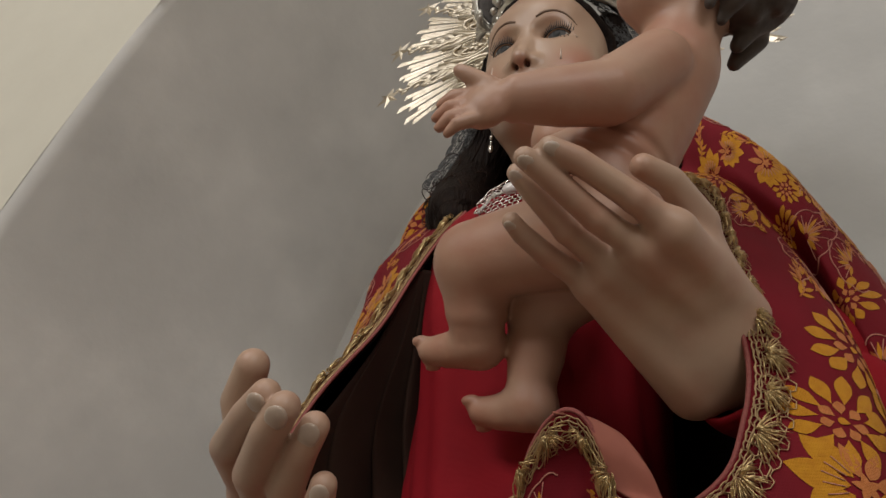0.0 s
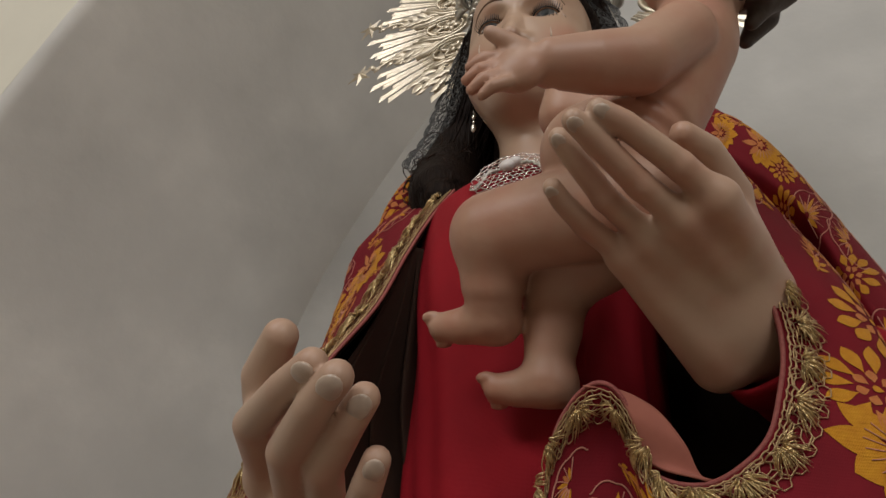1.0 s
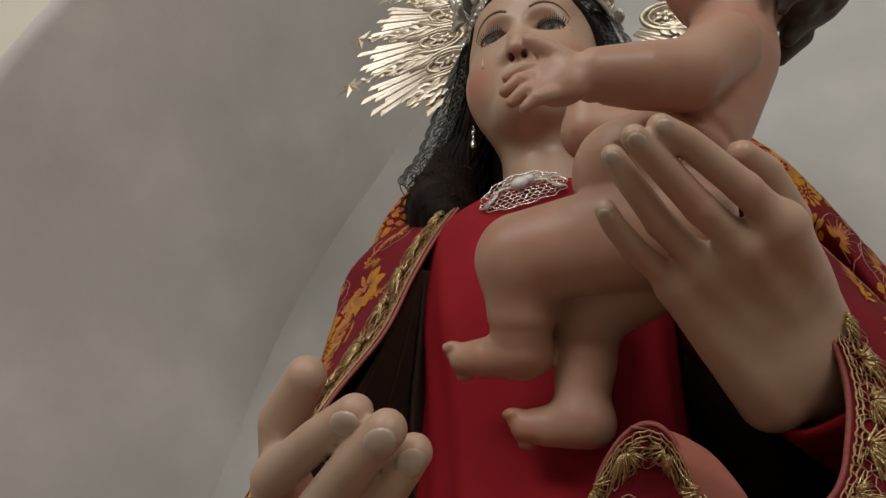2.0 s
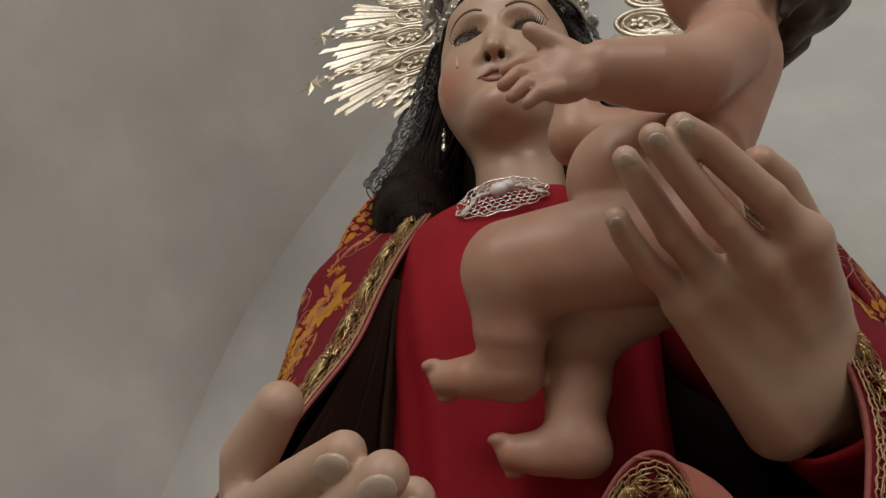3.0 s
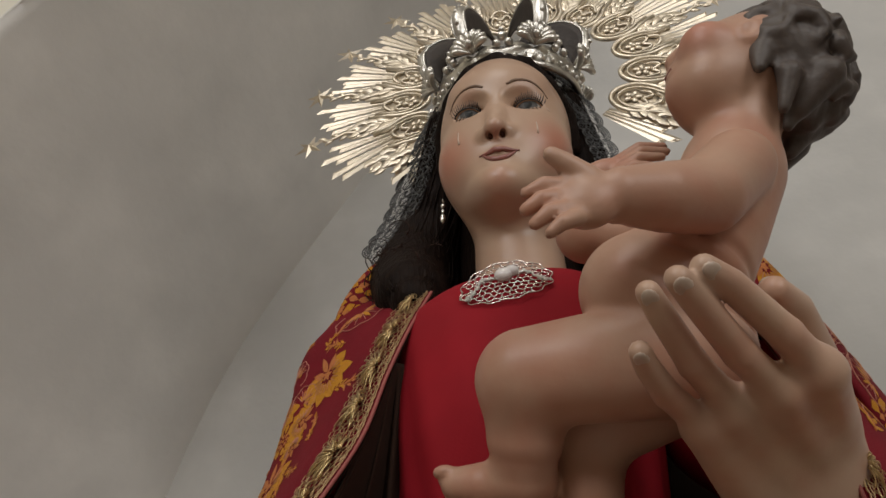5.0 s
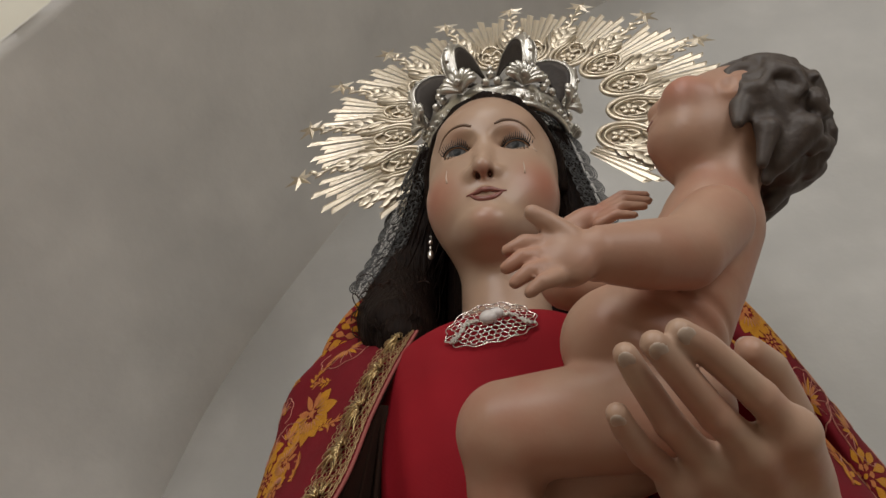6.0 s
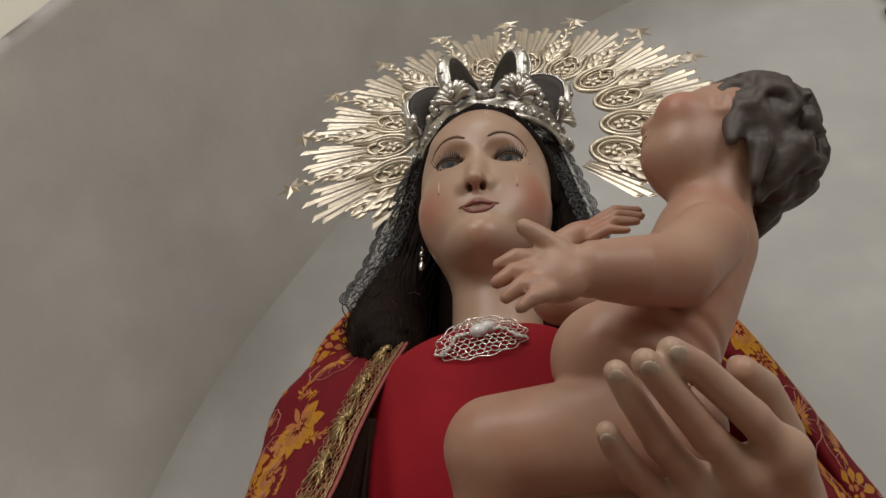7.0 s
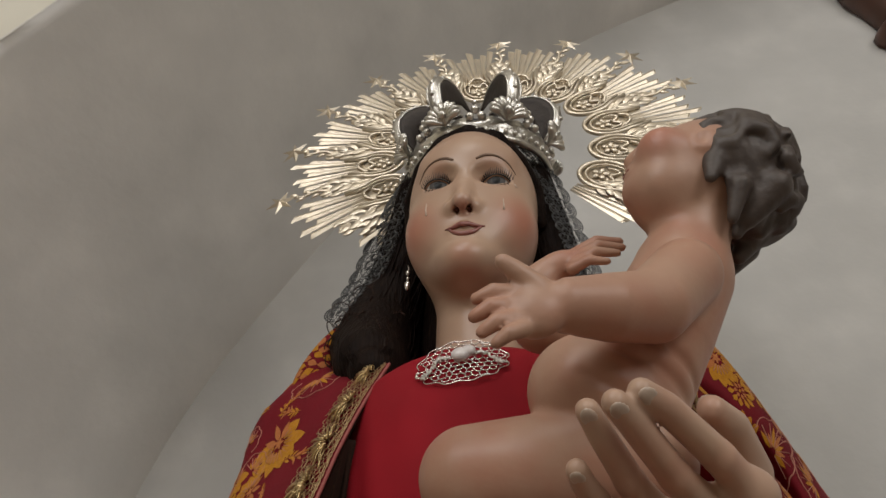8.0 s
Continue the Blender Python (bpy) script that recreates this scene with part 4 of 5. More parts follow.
COLLAR = Cloth([  # behind the hair, from shoulder to shoulder
    [(-0.285, 0.690, 2.115), (-0.312, 0.672, 2.068), (-0.336, 0.656, 2.020), (-0.360, 0.648, 1.982), (-0.388, 0.654, 1.950)],
    [(-0.300, 0.690, 2.130), (-0.337, 0.664, 2.086), (-0.376, 0.648, 2.040), (-0.406, 0.651, 1.998), (-0.424, 0.664, 1.955)],
    [(-0.270, 0.760, 2.140), (-0.300, 0.760, 2.085), (-0.350, 0.750, 2.03), (-0.385, 0.75, 1.98), (-0.412, 0.75, 1.93)],
    [(-0.190, 0.800, 2.150), (-0.190, 0.810, 2.10), (-0.190, 0.820, 2.03), (-0.190, 0.83, 1.96), (-0.19, 0.84, 1.90)],
    [(-0.100, 0.770, 2.140), (-0.075, 0.780, 2.10), (-0.050, 0.790, 2.04), (-0.02, 0.80, 1.98), (0.0, 0.80, 1.92)],
    [(-0.060, 0.700, 2.110), (-0.045, 0.690, 2.09), (-0.022, 0.690, 2.06), (0.0, 0.695, 2.02), (0.02, 0.70, 1.98)],
])
RIGHT.wrinkle = lambda u, v: np.stack([0.004 * np.sin(14 * u + 5 * v) * u, 0.004 * np.sin(11 * u - 7 * v) * u, 0 * u], 1)
LEFT.wrinkle = lambda u, v: np.stack([0.0025 * np.sin(26 * v + 9 * u), 0.003 * np.sin(19 * v - 12 * u), 0 * u], 1) * np.clip(u * 4, 0, 1)[:, None]

mantle = base("mantle", (-0.2, 0.75, 0.76), "crimson mantle with yellow woven flowers, gold lace edge and salmon lining", "mantle")


def mantle_cloth(sheet, nu, nv, side, lining):
    g = Geo()
    sheet.sheet(g, nu, nv)
    under(thick(part("cloth", g, M_MANTLE), 0.0012, 0), mantle)
    g = Geo()
    sheet.sheet(g, nu, nv, lift=-0.0035 * side)
    under(part("lining", g, lining, None, "plain woven lining"), mantle)


SIDE_R, SIDE_L, SIDE_C = 1.0, -1.0, 1.0
mantle_cloth(RIGHT, 61, 121, SIDE_R, M_DARKLINING)
mantle_cloth(LEFT, 81, 221, SIDE_L, M_LINING)
g = Geo()
COLLAR.sheet(g, 41, 61)
under(thick(part("collar", g, M_MANTLE), 0.0015, 0), mantle)

# added panel: blocks the bright wall behind and keeps the mantle's inside dark
BACKPANEL = Cloth([
    [(-0.418, 0.690, 1.960), (-0.36, 0.80, 1.960), (-0.19, 0.835, 1.955), (-0.02, 0.82, 1.96), (0.075, 0.795, 1.985)],
    [(-0.462, 0.710, 1.84), (-0.40, 0.83, 1.82), (-0.19, 0.865, 1.80), (0.0, 0.85, 1.82), (0.14, 0.795, 1.80)],
    [(-0.522, 0.740, 1.61), (-0.44, 0.86, 1.60), (-0.19, 0.90, 1.60), (0.02, 0.87, 1.60), (0.17, 0.795, 1.60)],
    [(-0.582, 0.800, 0.80), (-0.48, 0.92, 0.80), (-0.19, 0.95, 0.80), (0.04, 0.92, 0.80), (0.17, 0.795, 0.80)]])
g = Geo()
BACKPANEL.sheet(g, 41, 61)
under(thick(part("back_panel", g, M_DARKLINING), 0.003, 0), mantle)

DRAPE = Cloth([   # lining hanging in folds between the open edge and the tunic
    [(-0.312, 0.532, 1.858), (-0.307, 0.540, 1.860), (-0.302, 0.548, 1.862)],
    [(-0.328, 0.508, 1.775), (-0.318, 0.545, 1.778), (-0.297, 0.552, 1.782)],
    [(-0.354, 0.478, 1.690), (-0.330, 0.545, 1.695), (-0.290, 0.556, 1.705)],
    [(-0.378, 0.474, 1.620), (-0.335, 0.555, 1.620), (-0.280, 0.556, 1.625)],
    [(-0.400, 0.480, 1.500), (-0.340, 0.560, 1.500), (-0.275, 0.556, 1.500)],
    [(-0.420, 0.480, 0.900), (-0.330, 0.520, 0.900), (-0.270, 0.490, 0.900)]])
DRAPE.wrinkle = lambda u, v: np.stack([0.004 * np.sin(19 * u + 3 * v) * v, 0.010 * np.sin(23 * u - 2 * v + 1.3 * np.sin(6 * v)) * np.clip(v * 2.5, 0, 1), 0 * u], 1)
g = Geo()
DRAPE.sheet(g, 60, 90)
under(thick(part("hanging_lining", g, M_DARKLINING, None, "brown lining hanging in loose folds"), 0.0016, 0), mantle)

FLAP = Cloth([   # hem turned inwards beside the fold, lining outwards
    [(-0.130, 0.4235, 1.6585), (-0.123, 0.428, 1.659), (-0.116, 0.434, 1.657)],
    [(-0.113, 0.4265, 1.6555), (-0.102, 0.433, 1.653), (-0.092, 0.440, 1.648)],
    [(-0.1045, 0.432, 1.640), (-0.090, 0.439, 1.634), (-0.076, 0.446, 1.626)],
    [(-0.098, 0.4455, 1.616), (-0.083, 0.449, 1.613), (-0.069, 0.453, 1.608)],
    [(-0.067, 0.4395, 1.603), (-0.062, 0.446, 1.603), (-0.056, 0.452, 1.602)]])
g = Geo()
FLAP.sheet(g, 14, 50)
under(thick(part("turned_hem", g, M_LINING, None, "salmon lining of the turned hem"), 0.0016, 0), mantle)

# ---------------- wig ----------------
def threads(geo, p0, p1, r, slot=0):
    """Many short threads at once: three-sided prisms from p0 to p1."""
    p0, p1 = np.asarray(p0, float), np.asarray(p1, float)
    t = unit(p1 - p0)
    a = unit(np.cross(t, np.array((0.21, 0.93, 0.31))))
    b = np.cross(a, t)
    v = []
    for p in (p0, p1):
        for k in range(3):
            an = k * 2.0944
            v.append(p + r * (math.cos(an) * a + math.sin(an) * b))
    v = np.stack(v, 1)
    n = len(v)
    f = []
    for i in range(n):
        o = 6 * i
        f += [[o, o + 1, o + 4, o + 3], [o + 1, o + 2, o + 5, o + 4], [o + 2, o, o + 3, o + 5]]
    geo.add(v.reshape(-1, 3), f, slot)


def streaks(m, strength=0.7):
    nt = m.node_tree
    b = nt.nodes["Principled BSDF"]
    tc = nt.nodes.new("ShaderNodeTexCoord")
    mp = nt.nodes.new("ShaderNodeMapping")
    mp.inputs["Scale"].default_value = (260, 260, 14)
    n = nt.nodes.new("ShaderNodeTexNoise")
    n.inputs["Scale"].default_value, n.inputs["Detail"].default_value = 1.0, 5
    bp = nt.nodes.new("ShaderNodeBump")
    bp.inputs["Strength"].default_value, bp.inputs["Distance"].default_value = strength, 0.004
    nt.links.new(tc.outputs["Object"], mp.inputs["Vector"])
    nt.links.new(mp.outputs["Vector"], n.inputs["Vector"])
    nt.links.new(n.outputs["Fac"], bp.inputs["Height"])
    nt.links.new(bp.outputs["Normal"], b.inputs["Normal"])


streaks(M_HAIR)


def wig():
    g = Geo()
    fall_r = [(-0.278, 0.640, 2.255), (-0.292, 0.675, 2.190), (-0.308, 0.692, 2.130), (-0.324, 0.688, 2.070), (-0.327, 0.662, 2.020), (-0.318, 0.628, 1.985), (-0.308, 0.605, 1.962)]
    rad_r = [0.022, 0.034, 0.041, 0.048, 0.049, 0.041, 0.026]
    fall_l = [(-0.122, 0.640, 2.255), (-0.112, 0.672, 2.190), (-0.104, 0.690, 2.130), (-0.096, 0.690, 2.070), (-0.09, 0.675, 2.010), (-0.085, 0.655, 1.96)]
    rad_l = [0.022, 0.032, 0.036, 0.038, 0.036, 0.02]
    band = [(-0.281, 0.640, 2.175), (-0.279, 0.622, 2.215), (-0.260, 0.590, 2.238), (-0.232, 0.570, 2.258), (-0.198, 0.562, 2.266), (-0.164, 0.570, 2.258), (-0.140, 0.590, 2.238), (-0.121, 0.622, 2.215), (-0.119, 0.640, 2.175)]
    th = base("wig", (-0.2, 0.69, 2.3), "long dark brown wig falling in waves on the shoulder", "wig")
    ops = [(0.01, d_ell((CX, 0.695, 2.225), (0.090, 0.095, 0.098))), (0.012, d_chain(band, [0.010, 0.011, 0.012, 0.013, 0.013, 0.013, 0.012, 0.011, 0.010])),
           (0.02, d_cap((CX, 0.715, 2.16), (CX, 0.715, 1.95), 0.075, 0.080))]
    v, f = skin_of(solid(ops), (-0.39, 0.545, 1.90), (-0.03, 0.80, 2.335), 0.0035)
    g.add(v, f)
    under(part("hair_cap", g, M_HAIR), th)
    rnd = random.Random(5)
    for fall, rad, count in ((fall_r, rad_r, 190), (fall_l, rad_l, 60)):
        fall, rad = np.array(fall), np.array(rad)
        g = Geo()
        v, f = skin_of(d_chain(list(fall), list(rad)), (-0.39, 0.545, 1.92), (-0.03, 0.80, 2.335), 0.0035)
        g.add(v, f)
        for _ in range(count):
            an, ph = rnd.uniform(0, 6.28), rnd.uniform(0, 6.28)
            n = 26
            c = spline(fall, n)
            r = np.interp(np.linspace(0, 1, n), np.linspace(0, 1, len(rad)), rad) * rnd.uniform(0.90, 1.07)
            s = np.linspace(0, 1, n)
            w = an + 0.5 * np.sin(4 * s + ph) * s
            wav = 0.0035 * s * np.sin(16 * s + ph)
            p = c + np.stack([(r + wav) * np.cos(w), (r + wav) * np.sin(w), -0.012 * s * rnd.random() + 0 * s], 1)
            cut = rnd.randint(18, n)
            tube(g, p[:cut], np.linspace(0.0011, 0.0005, cut), 0, 4)
        under(part("side_lock", g, M_HAIR), th)
    g = Geo()
    for _ in range(300):   # curled ends over the shoulder
        w = rnd.random()
        c = np.array((-0.322 - 0.022 * w, 0.632 + 0.012 * w, 1.980 + 0.070 * w)) + np.array([rnd.gauss(0, 0.012), rnd.gauss(0, 0.010), rnd.gauss(0, 0.011)])
        r0, ph = rnd.uniform(0.006, 0.013), rnd.uniform(0, 6.28)
        ax = frame_of([rnd.gauss(0, 1), rnd.gauss(0, 1), rnd.gauss(0, 0.4)])
        p = [c + r0 * (math.cos(ph + s) * ax[0] + math.sin(ph + s) * ax[1]) + ax[2] * 0.0018 * s for s in np.linspace(0, 5.2, 14)]
        tube(g, p, np.linspace(0.0009, 0.0004, 14), 0, 4)
    under(part("curled_end", g, M_CURLEND, None, "frizzy reddish-brown curled ends"), th)
    return th


wig()


# ---------------- lace strips ----------------
class Strip:
    """A strip along the edge u = 0 of a sheet: (a, s) in metres, across and along."""

    def __init__(self, sheet, side, v0=0.0, v1=1.0):
        self.sheet, self.side = sheet, side
        self.vs = np.linspace(v0, v1, 300)
        p = sheet.at(np.full(300, 0.02), self.vs)
        self.cum = np.concatenate([[0], np.cumsum(np.linalg.norm(np.diff(p, axis=0), axis=1))])
        self.length = self.cum[-1]
        self.su = np.linalg.norm(sheet.at(np.full(300, 0.12), self.vs) - sheet.at(np.full(300, 0.0), self.vs), axis=1) / 0.12

    def place(self, a, s, lift):
        a, s = np.asarray(a, float), np.asarray(s, float)
        v = np.interp(s, self.cum, self.vs)
        u = np.clip(a / np.interp(v, self.vs, self.su), 0, 1)
        return self.sheet.at(u, v) + self.sheet.normal(u, v) * (np.asarray(lift) * self.side)[..., None]


def net(geo, strip, a0, a1, cell, r, lift, seed, slot=0):
    ny = int(strip.length / cell * 1.0) + 2
    e = np.array(honeycomb(int(a1 / cell) + 2, 2 * ny, cell, 0.18, seed))
    e = e[(e[:, 0, 0] > a0) & (e[:, 0, 0] < a1) & (e[:, 1, 0] > a0) & (e[:, 1, 0] < a1)]
    e = e[(e[..., 1].min(1) > 0) & (e[..., 1].max(1) < strip.length)]
    if len(e):
        threads(geo, strip.place(e[:, 0, 0], e[:, 0, 1], np.full(len(e), lift)), strip.place(e[:, 1, 0], e[:, 1, 1], np.full(len(e), lift)), r, slot)


def gold_trim(strip, parent, k=1.0):
    period, width = 0.043 * k, 0.048 * k
    rnd = random.Random(9)
    g = Geo()
    net(g, strip, 0.002, width * 0.92, 0.0036, 0.00042, 0.0018, 4)
    net(g, strip, 0.002, width * 0.80, 0.0062, 0.00055, 0.0024, 7)
    for a in (0.0035, 0.0065):
        s = np.linspace(0.002, strip.length - 0.002, 260)
        tube(g, strip.place(a + 0.0006 * np.sin(s * 900), s, np.full(260, 0.0020)), 0.00055, 0, 4)
    lace = under(part("lace_edging", g, M_GOLDNET, None, "gold thread net edging"), parent)
    s0 = period * 0.5
    while s0 < strip.length - period * 0.4:
        f = Geo()
        for ring, (ra, n, rr) in enumerate(((0.0235 * k, 23, 0.00072 * k), (0.0175 * k, 19, 0.00072 * k), (0.0115 * k, 14, 0.00072 * k))):
            for j in range(n):
                an = -1.45 + 2.9 * j / (n - 1) + rnd.uniform(-0.30, 0.30)
                ln = ra * rnd.uniform(0.62, 1.15)
                t = np.linspace(0.25, 1, 6)
                a = 0.0130 * k + ln * t * np.cos(an) * 1.15 + 0.002 * t * t
                s = s0 + ln * t * np.sin(an) * 1.05
                lift = 0.0022 + rnd.uniform(0.002, 0.0055) * np.sin(np.pi * t) + 0.0012 * ring
                tube(f, strip.place(a, s, lift), np.array([0.5, 0.8, 1.0, 1.0, 0.8, 0.3]) * rr, 0, 5)
        f2 = part("fan_motif", f, M_GOLDLACE, None, "bright gold metal fan")
        under(f2, parent)
        s0 += period * rnd.uniform(0.93, 1.07)
    s = np.linspace(0, strip.length, 320)
    c = Geo()
    tube(c, strip.place(np.zeros(320), s, np.zeros(320)), 0.0016, 0, 6)
    under(part("edge_cord", c, M_PIPING, None, "dusty rose edge cord"), parent)


M_PIPING = material("rose_cord", (0.30, 0.07, 0.065), 0.7, second=(0.42, 0.15, 0.12), scale=500, bump=0.4, bump_scale=900)
gold_trim(Strip(RIGHT, SIDE_R, 0.0, 0.93), mantle, 1.12)
gold_trim(Strip(LEFT, SIDE_L, 0.0, 0.97), mantle, 0.62)

VEIL_R = Cloth([
    [(-0.262, 0.603, 2.287), (-0.272, 0.618, 2.296), (-0.280, 0.635, 2.304)],
    [(-0.282, 0.618, 2.240), (-0.300, 0.635, 2.246), (-0.316, 0.652, 2.252)],
    [(-0.296, 0.638, 2.180), (-0.318, 0.650, 2.184), (-0.340, 0.662, 2.188)],
    [(-0.318, 0.650, 2.120), (-0.340, 0.656, 2.120), (-0.360, 0.662, 2.120)],
    [(-0.338, 0.652, 2.072), (-0.356, 0.648, 2.070), (-0.372, 0.644, 2.067)],
    [(-0.342, 0.655, 2.046), (-0.358, 0.648, 2.044), (-0.373, 0.642, 2.041)]])
VEIL_L = Cloth([
    [(-0.138, 0.603, 2.287), (-0.128, 0.618, 2.296), (-0.118, 0.635, 2.304)],
    [(-0.118, 0.618, 2.240), (-0.100, 0.632, 2.246), (-0.082, 0.645, 2.252)],
    [(-0.104, 0.635, 2.185), (-0.085, 0.642, 2.185), (-0.066, 0.648, 2.185)],
    [(-0.092, 0.642, 2.130), (-0.072, 0.646, 2.128), (-0.054, 0.650, 2.125)],
    [(-0.080, 0.645, 2.070), (-0.062, 0.646, 2.068), (-0.046, 0.648, 2.065)]])
VEIL_L.c[:, 1:] = VEIL_L.c[:, :1] + (VEIL_L.c[:, 1:] - VEIL_L.c[:, :1]) * 0.62
VEIL_T = Cloth([  # under the crown, over the forehead
    [(-0.268, 0.612, 2.274), (-0.272, 0.624, 2.292), (-0.274, 0.640, 2.306)],
    [(-0.236, 0.582, 2.290), (-0.240, 0.592, 2.306), (-0.242, 0.606, 2.318)],
    [(-0.199, 0.570, 2.297), (-0.199, 0.580, 2.313), (-0.199, 0.594, 2.325)],
    [(-0.162, 0.582, 2.290), (-0.158, 0.592, 2.306), (-0.156, 0.606, 2.318)],
    [(-0.130, 0.612, 2.274), (-0.126, 0.624, 2.292), (-0.124, 0.640, 2.306)]])


def lace_veil():
    th = base("lace_veil", (-0.2, 0.66, 2.3), "black and silver lace veil edging the hair", "veil")
    rnd = random.Random(21)
    for sheet, w, scal in ((VEIL_R, 0.046, True), (VEIL_L, 0.026, True), (VEIL_T, 0.030, False)):
        st = Strip(sheet, 1.0)
        st.su = np.full(300, w)
        g = Geo()
        net(g, st, 0.0, w * 0.985, 0.0026, 0.00034, 0.0, 31)
        net(g, st, 0.0, w * 0.985, 0.0060, 0.00062, 0.0008, 32)
        # curling sprigs
        s0 = 0.01
        while s0 < st.length - 0.008:
            for q in range(2):
                a0 = w * (0.28 + 0.42 * q) + rnd.uniform(-0.003, 0.003)
                turn = rnd.choice((-1, 1))
                s = np.linspace(0, 5.0, 20)
                rr = 0.0090 * np.exp(-0.22 * s)
                ph = rnd.uniform(0, 6.28)
                a = np.clip(a0 + rr * np.cos(turn * s + ph), 0, w)
                tube(g, st.place(a, np.clip(s0 + rr * np.sin(turn * s + ph), 0, st.length), np.full(20, 0.0014)), np.linspace(0.0013, 0.0008, 20), 0, 4)
            s0 += 0.0135
        under(part("lace", g, M_BLACKLACE), th)
        g = Geo()
        sheet.sheet(g, 8, 40, lift=-0.004)
        under(part("tulle", g, M_TULLE), th) if not scal else None
        if scal:
            s0 = 0.012
            while s0 < st.length - 0.012:
                g = Geo()
                for ra in (0.0125, 0.0095, 0.0062):
                    an = np.linspace(-1.75, 1.75, 18)
                    c = st.place(np.full(18, w), np.clip(s0 + ra * np.sin(an), 0, st.length), np.zeros(18))
                    out = unit(sheet.at([1.0], [np.interp(s0, st.cum, st.vs)]) - sheet.at([0.6], [np.interp(s0, st.cum, st.vs)]))
                    tube(g, c + out * (ra * np.cos(an))[:, None] * 0.9, 0.0009, 0, 4)
                c = st.place([w], [s0], [0.0])[0]
                for an in np.linspace(-1.3, 1.3, 8):
                    q = st.place([w], [np.clip(s0 + 0.012 * math.sin(an), 0, st.length)], [0.0])[0] + out[0] * 0.011 * math.cos(an)
                    tube(g, [c, q], 0.0006, 0, 4)
                under(part("scallop", g, M_BLACKLACE), th)
                s0 += 0.0225


lace_veil()

# ---------------- halo ----------------
HO = np.array((-0.172, 0.684, 2.366))
HU = unit(np.array((0.0, 0.13, 1.0)))
HN = unit(np.array((0.0, -1.0, 0.13)))
HX = np.array((1.0, 0.0, 0.0))


def halo_matrix(deg, r, h=0.0, turn=0.0, size=1.0):
    """Local x outwards along the ray at deg, z towards the front."""
    a = radians(deg)
    p = HO + r * (math.cos(a) * HX + math.sin(a) * HU) + h * HN
    b = radians(deg + turn)
    x = math.cos(b) * HX + math.sin(b) * HU
    y = np.cross(HN, x)
    m = np.eye(4)
    m[:3, 0], m[:3, 1], m[:3, 2], m[:3, 3] = x * size, y * size, HN * size, p
    return Matrix(m.tolist())


def ray_mesh(length, w0, w1, slant):
    g = Geo()
    v = []
    for x, w, hh in ((0, w0, 0.0020), (length * 0.97, w1, 0.0024), (length, w1, 0.0006)):
        k = slant * (x / length)
        v += [(x - k, -w / 2, 0), (x, 0, hh), (x + k, w / 2, 0), (x, 0, -0.0012)]
    f = []
    for i in (0, 4):
        f += [[i, i + 1, i + 5, i + 4], [i + 1, i + 2, i + 6, i + 5], [i + 2, i + 3, i + 7, i + 6], [i + 3, i, i + 4, i + 7]]
    f += [[0, 3, 2, 1], [8, 9, 10, 11]]
    return g.add(v, f).mesh("ray", [M_HALO], False)


def star_mesh():
    g = Geo()
    v = [(0, 0, 0.0058), (0, 0, -0.002)]
    for k in range(12):
        r = 0.0260 if k % 2 == 0 else 0.0088
        v.append((r * math.cos(k * math.pi / 6), r * math.sin(k * math.pi / 6), 0.0))
    f = [[0, 2 + k, 2 + (k + 1) % 12] for k in range(12)] + [[1, 2 + (k + 1) % 12, 2 + k] for k in range(12)]
    return g.add(v, f).mesh("star", [M_HALO], False)


def stem_mesh():
    g = Geo()
    tube(g, spline([(-0.060, 0.002, 0.001), (-0.042, -0.003, 0.003), (-0.024, 0.002, 0.003), (-0.008, 0, 0.002)], 14), np.linspace(0.0034, 0.0020, 14), 0, 7, 0.7, (0, 0, 1))
    for x, s in ((-0.045, 1), (-0.034, -1), (-0.023, 1), (-0.014, -1)):
        p = spline([(x, 0, 0.001), (x + 0.006, 0.006 * s, 0.003), (x + 0.014, 0.0085 * s, 0.001)], 8)
        tube(g, p, [0.001, 0.0030, 0.0042, 0.0046, 0.0042, 0.0034, 0.0022, 0.0005], 0, 6, 0.45, (0, 0, 1))
    return g.mesh("stem", [M_HALO])


def leaf_mesh(flip):
    """A curling acanthus spray."""
    g = Geo()
    rib = spline([(0, 0, 0.0015), (0.022, 0.005 * flip, 0.003), (0.046, -0.003 * flip, 0.003), (0.072, 0.004 * flip, 0.001)], 20)
    tube(g, rib, np.interp(np.linspace(0, 1, 20), [0, 0.3, 1], [0.0035, 0.0040, 0.0010]), 0, 7, 0.6, (0, 0, 1))
    for k in range(5):
        c = rib[1 + 4 * k]
        for s in (-1, 1):
            ln = 0.0300 * (1 - 0.06 * k)
            p = spline([c, c + (ln * 0.45, s * ln * 0.36, 0.0020), c + (ln * 0.85, s * ln * 0.42, 0.0010), c + (ln * 1.15, s * ln * 0.30, 0.0002)], 10)
            tube(g, p, np.array([0.5, 0.9, 1.15, 1.3, 1.35, 1.25, 1.05, 0.8, 0.5, 0.15]) * 0.0050, 0, 6, 0.18, (0, 0, 1))
    return g.mesh("leaf", [M_HALO])


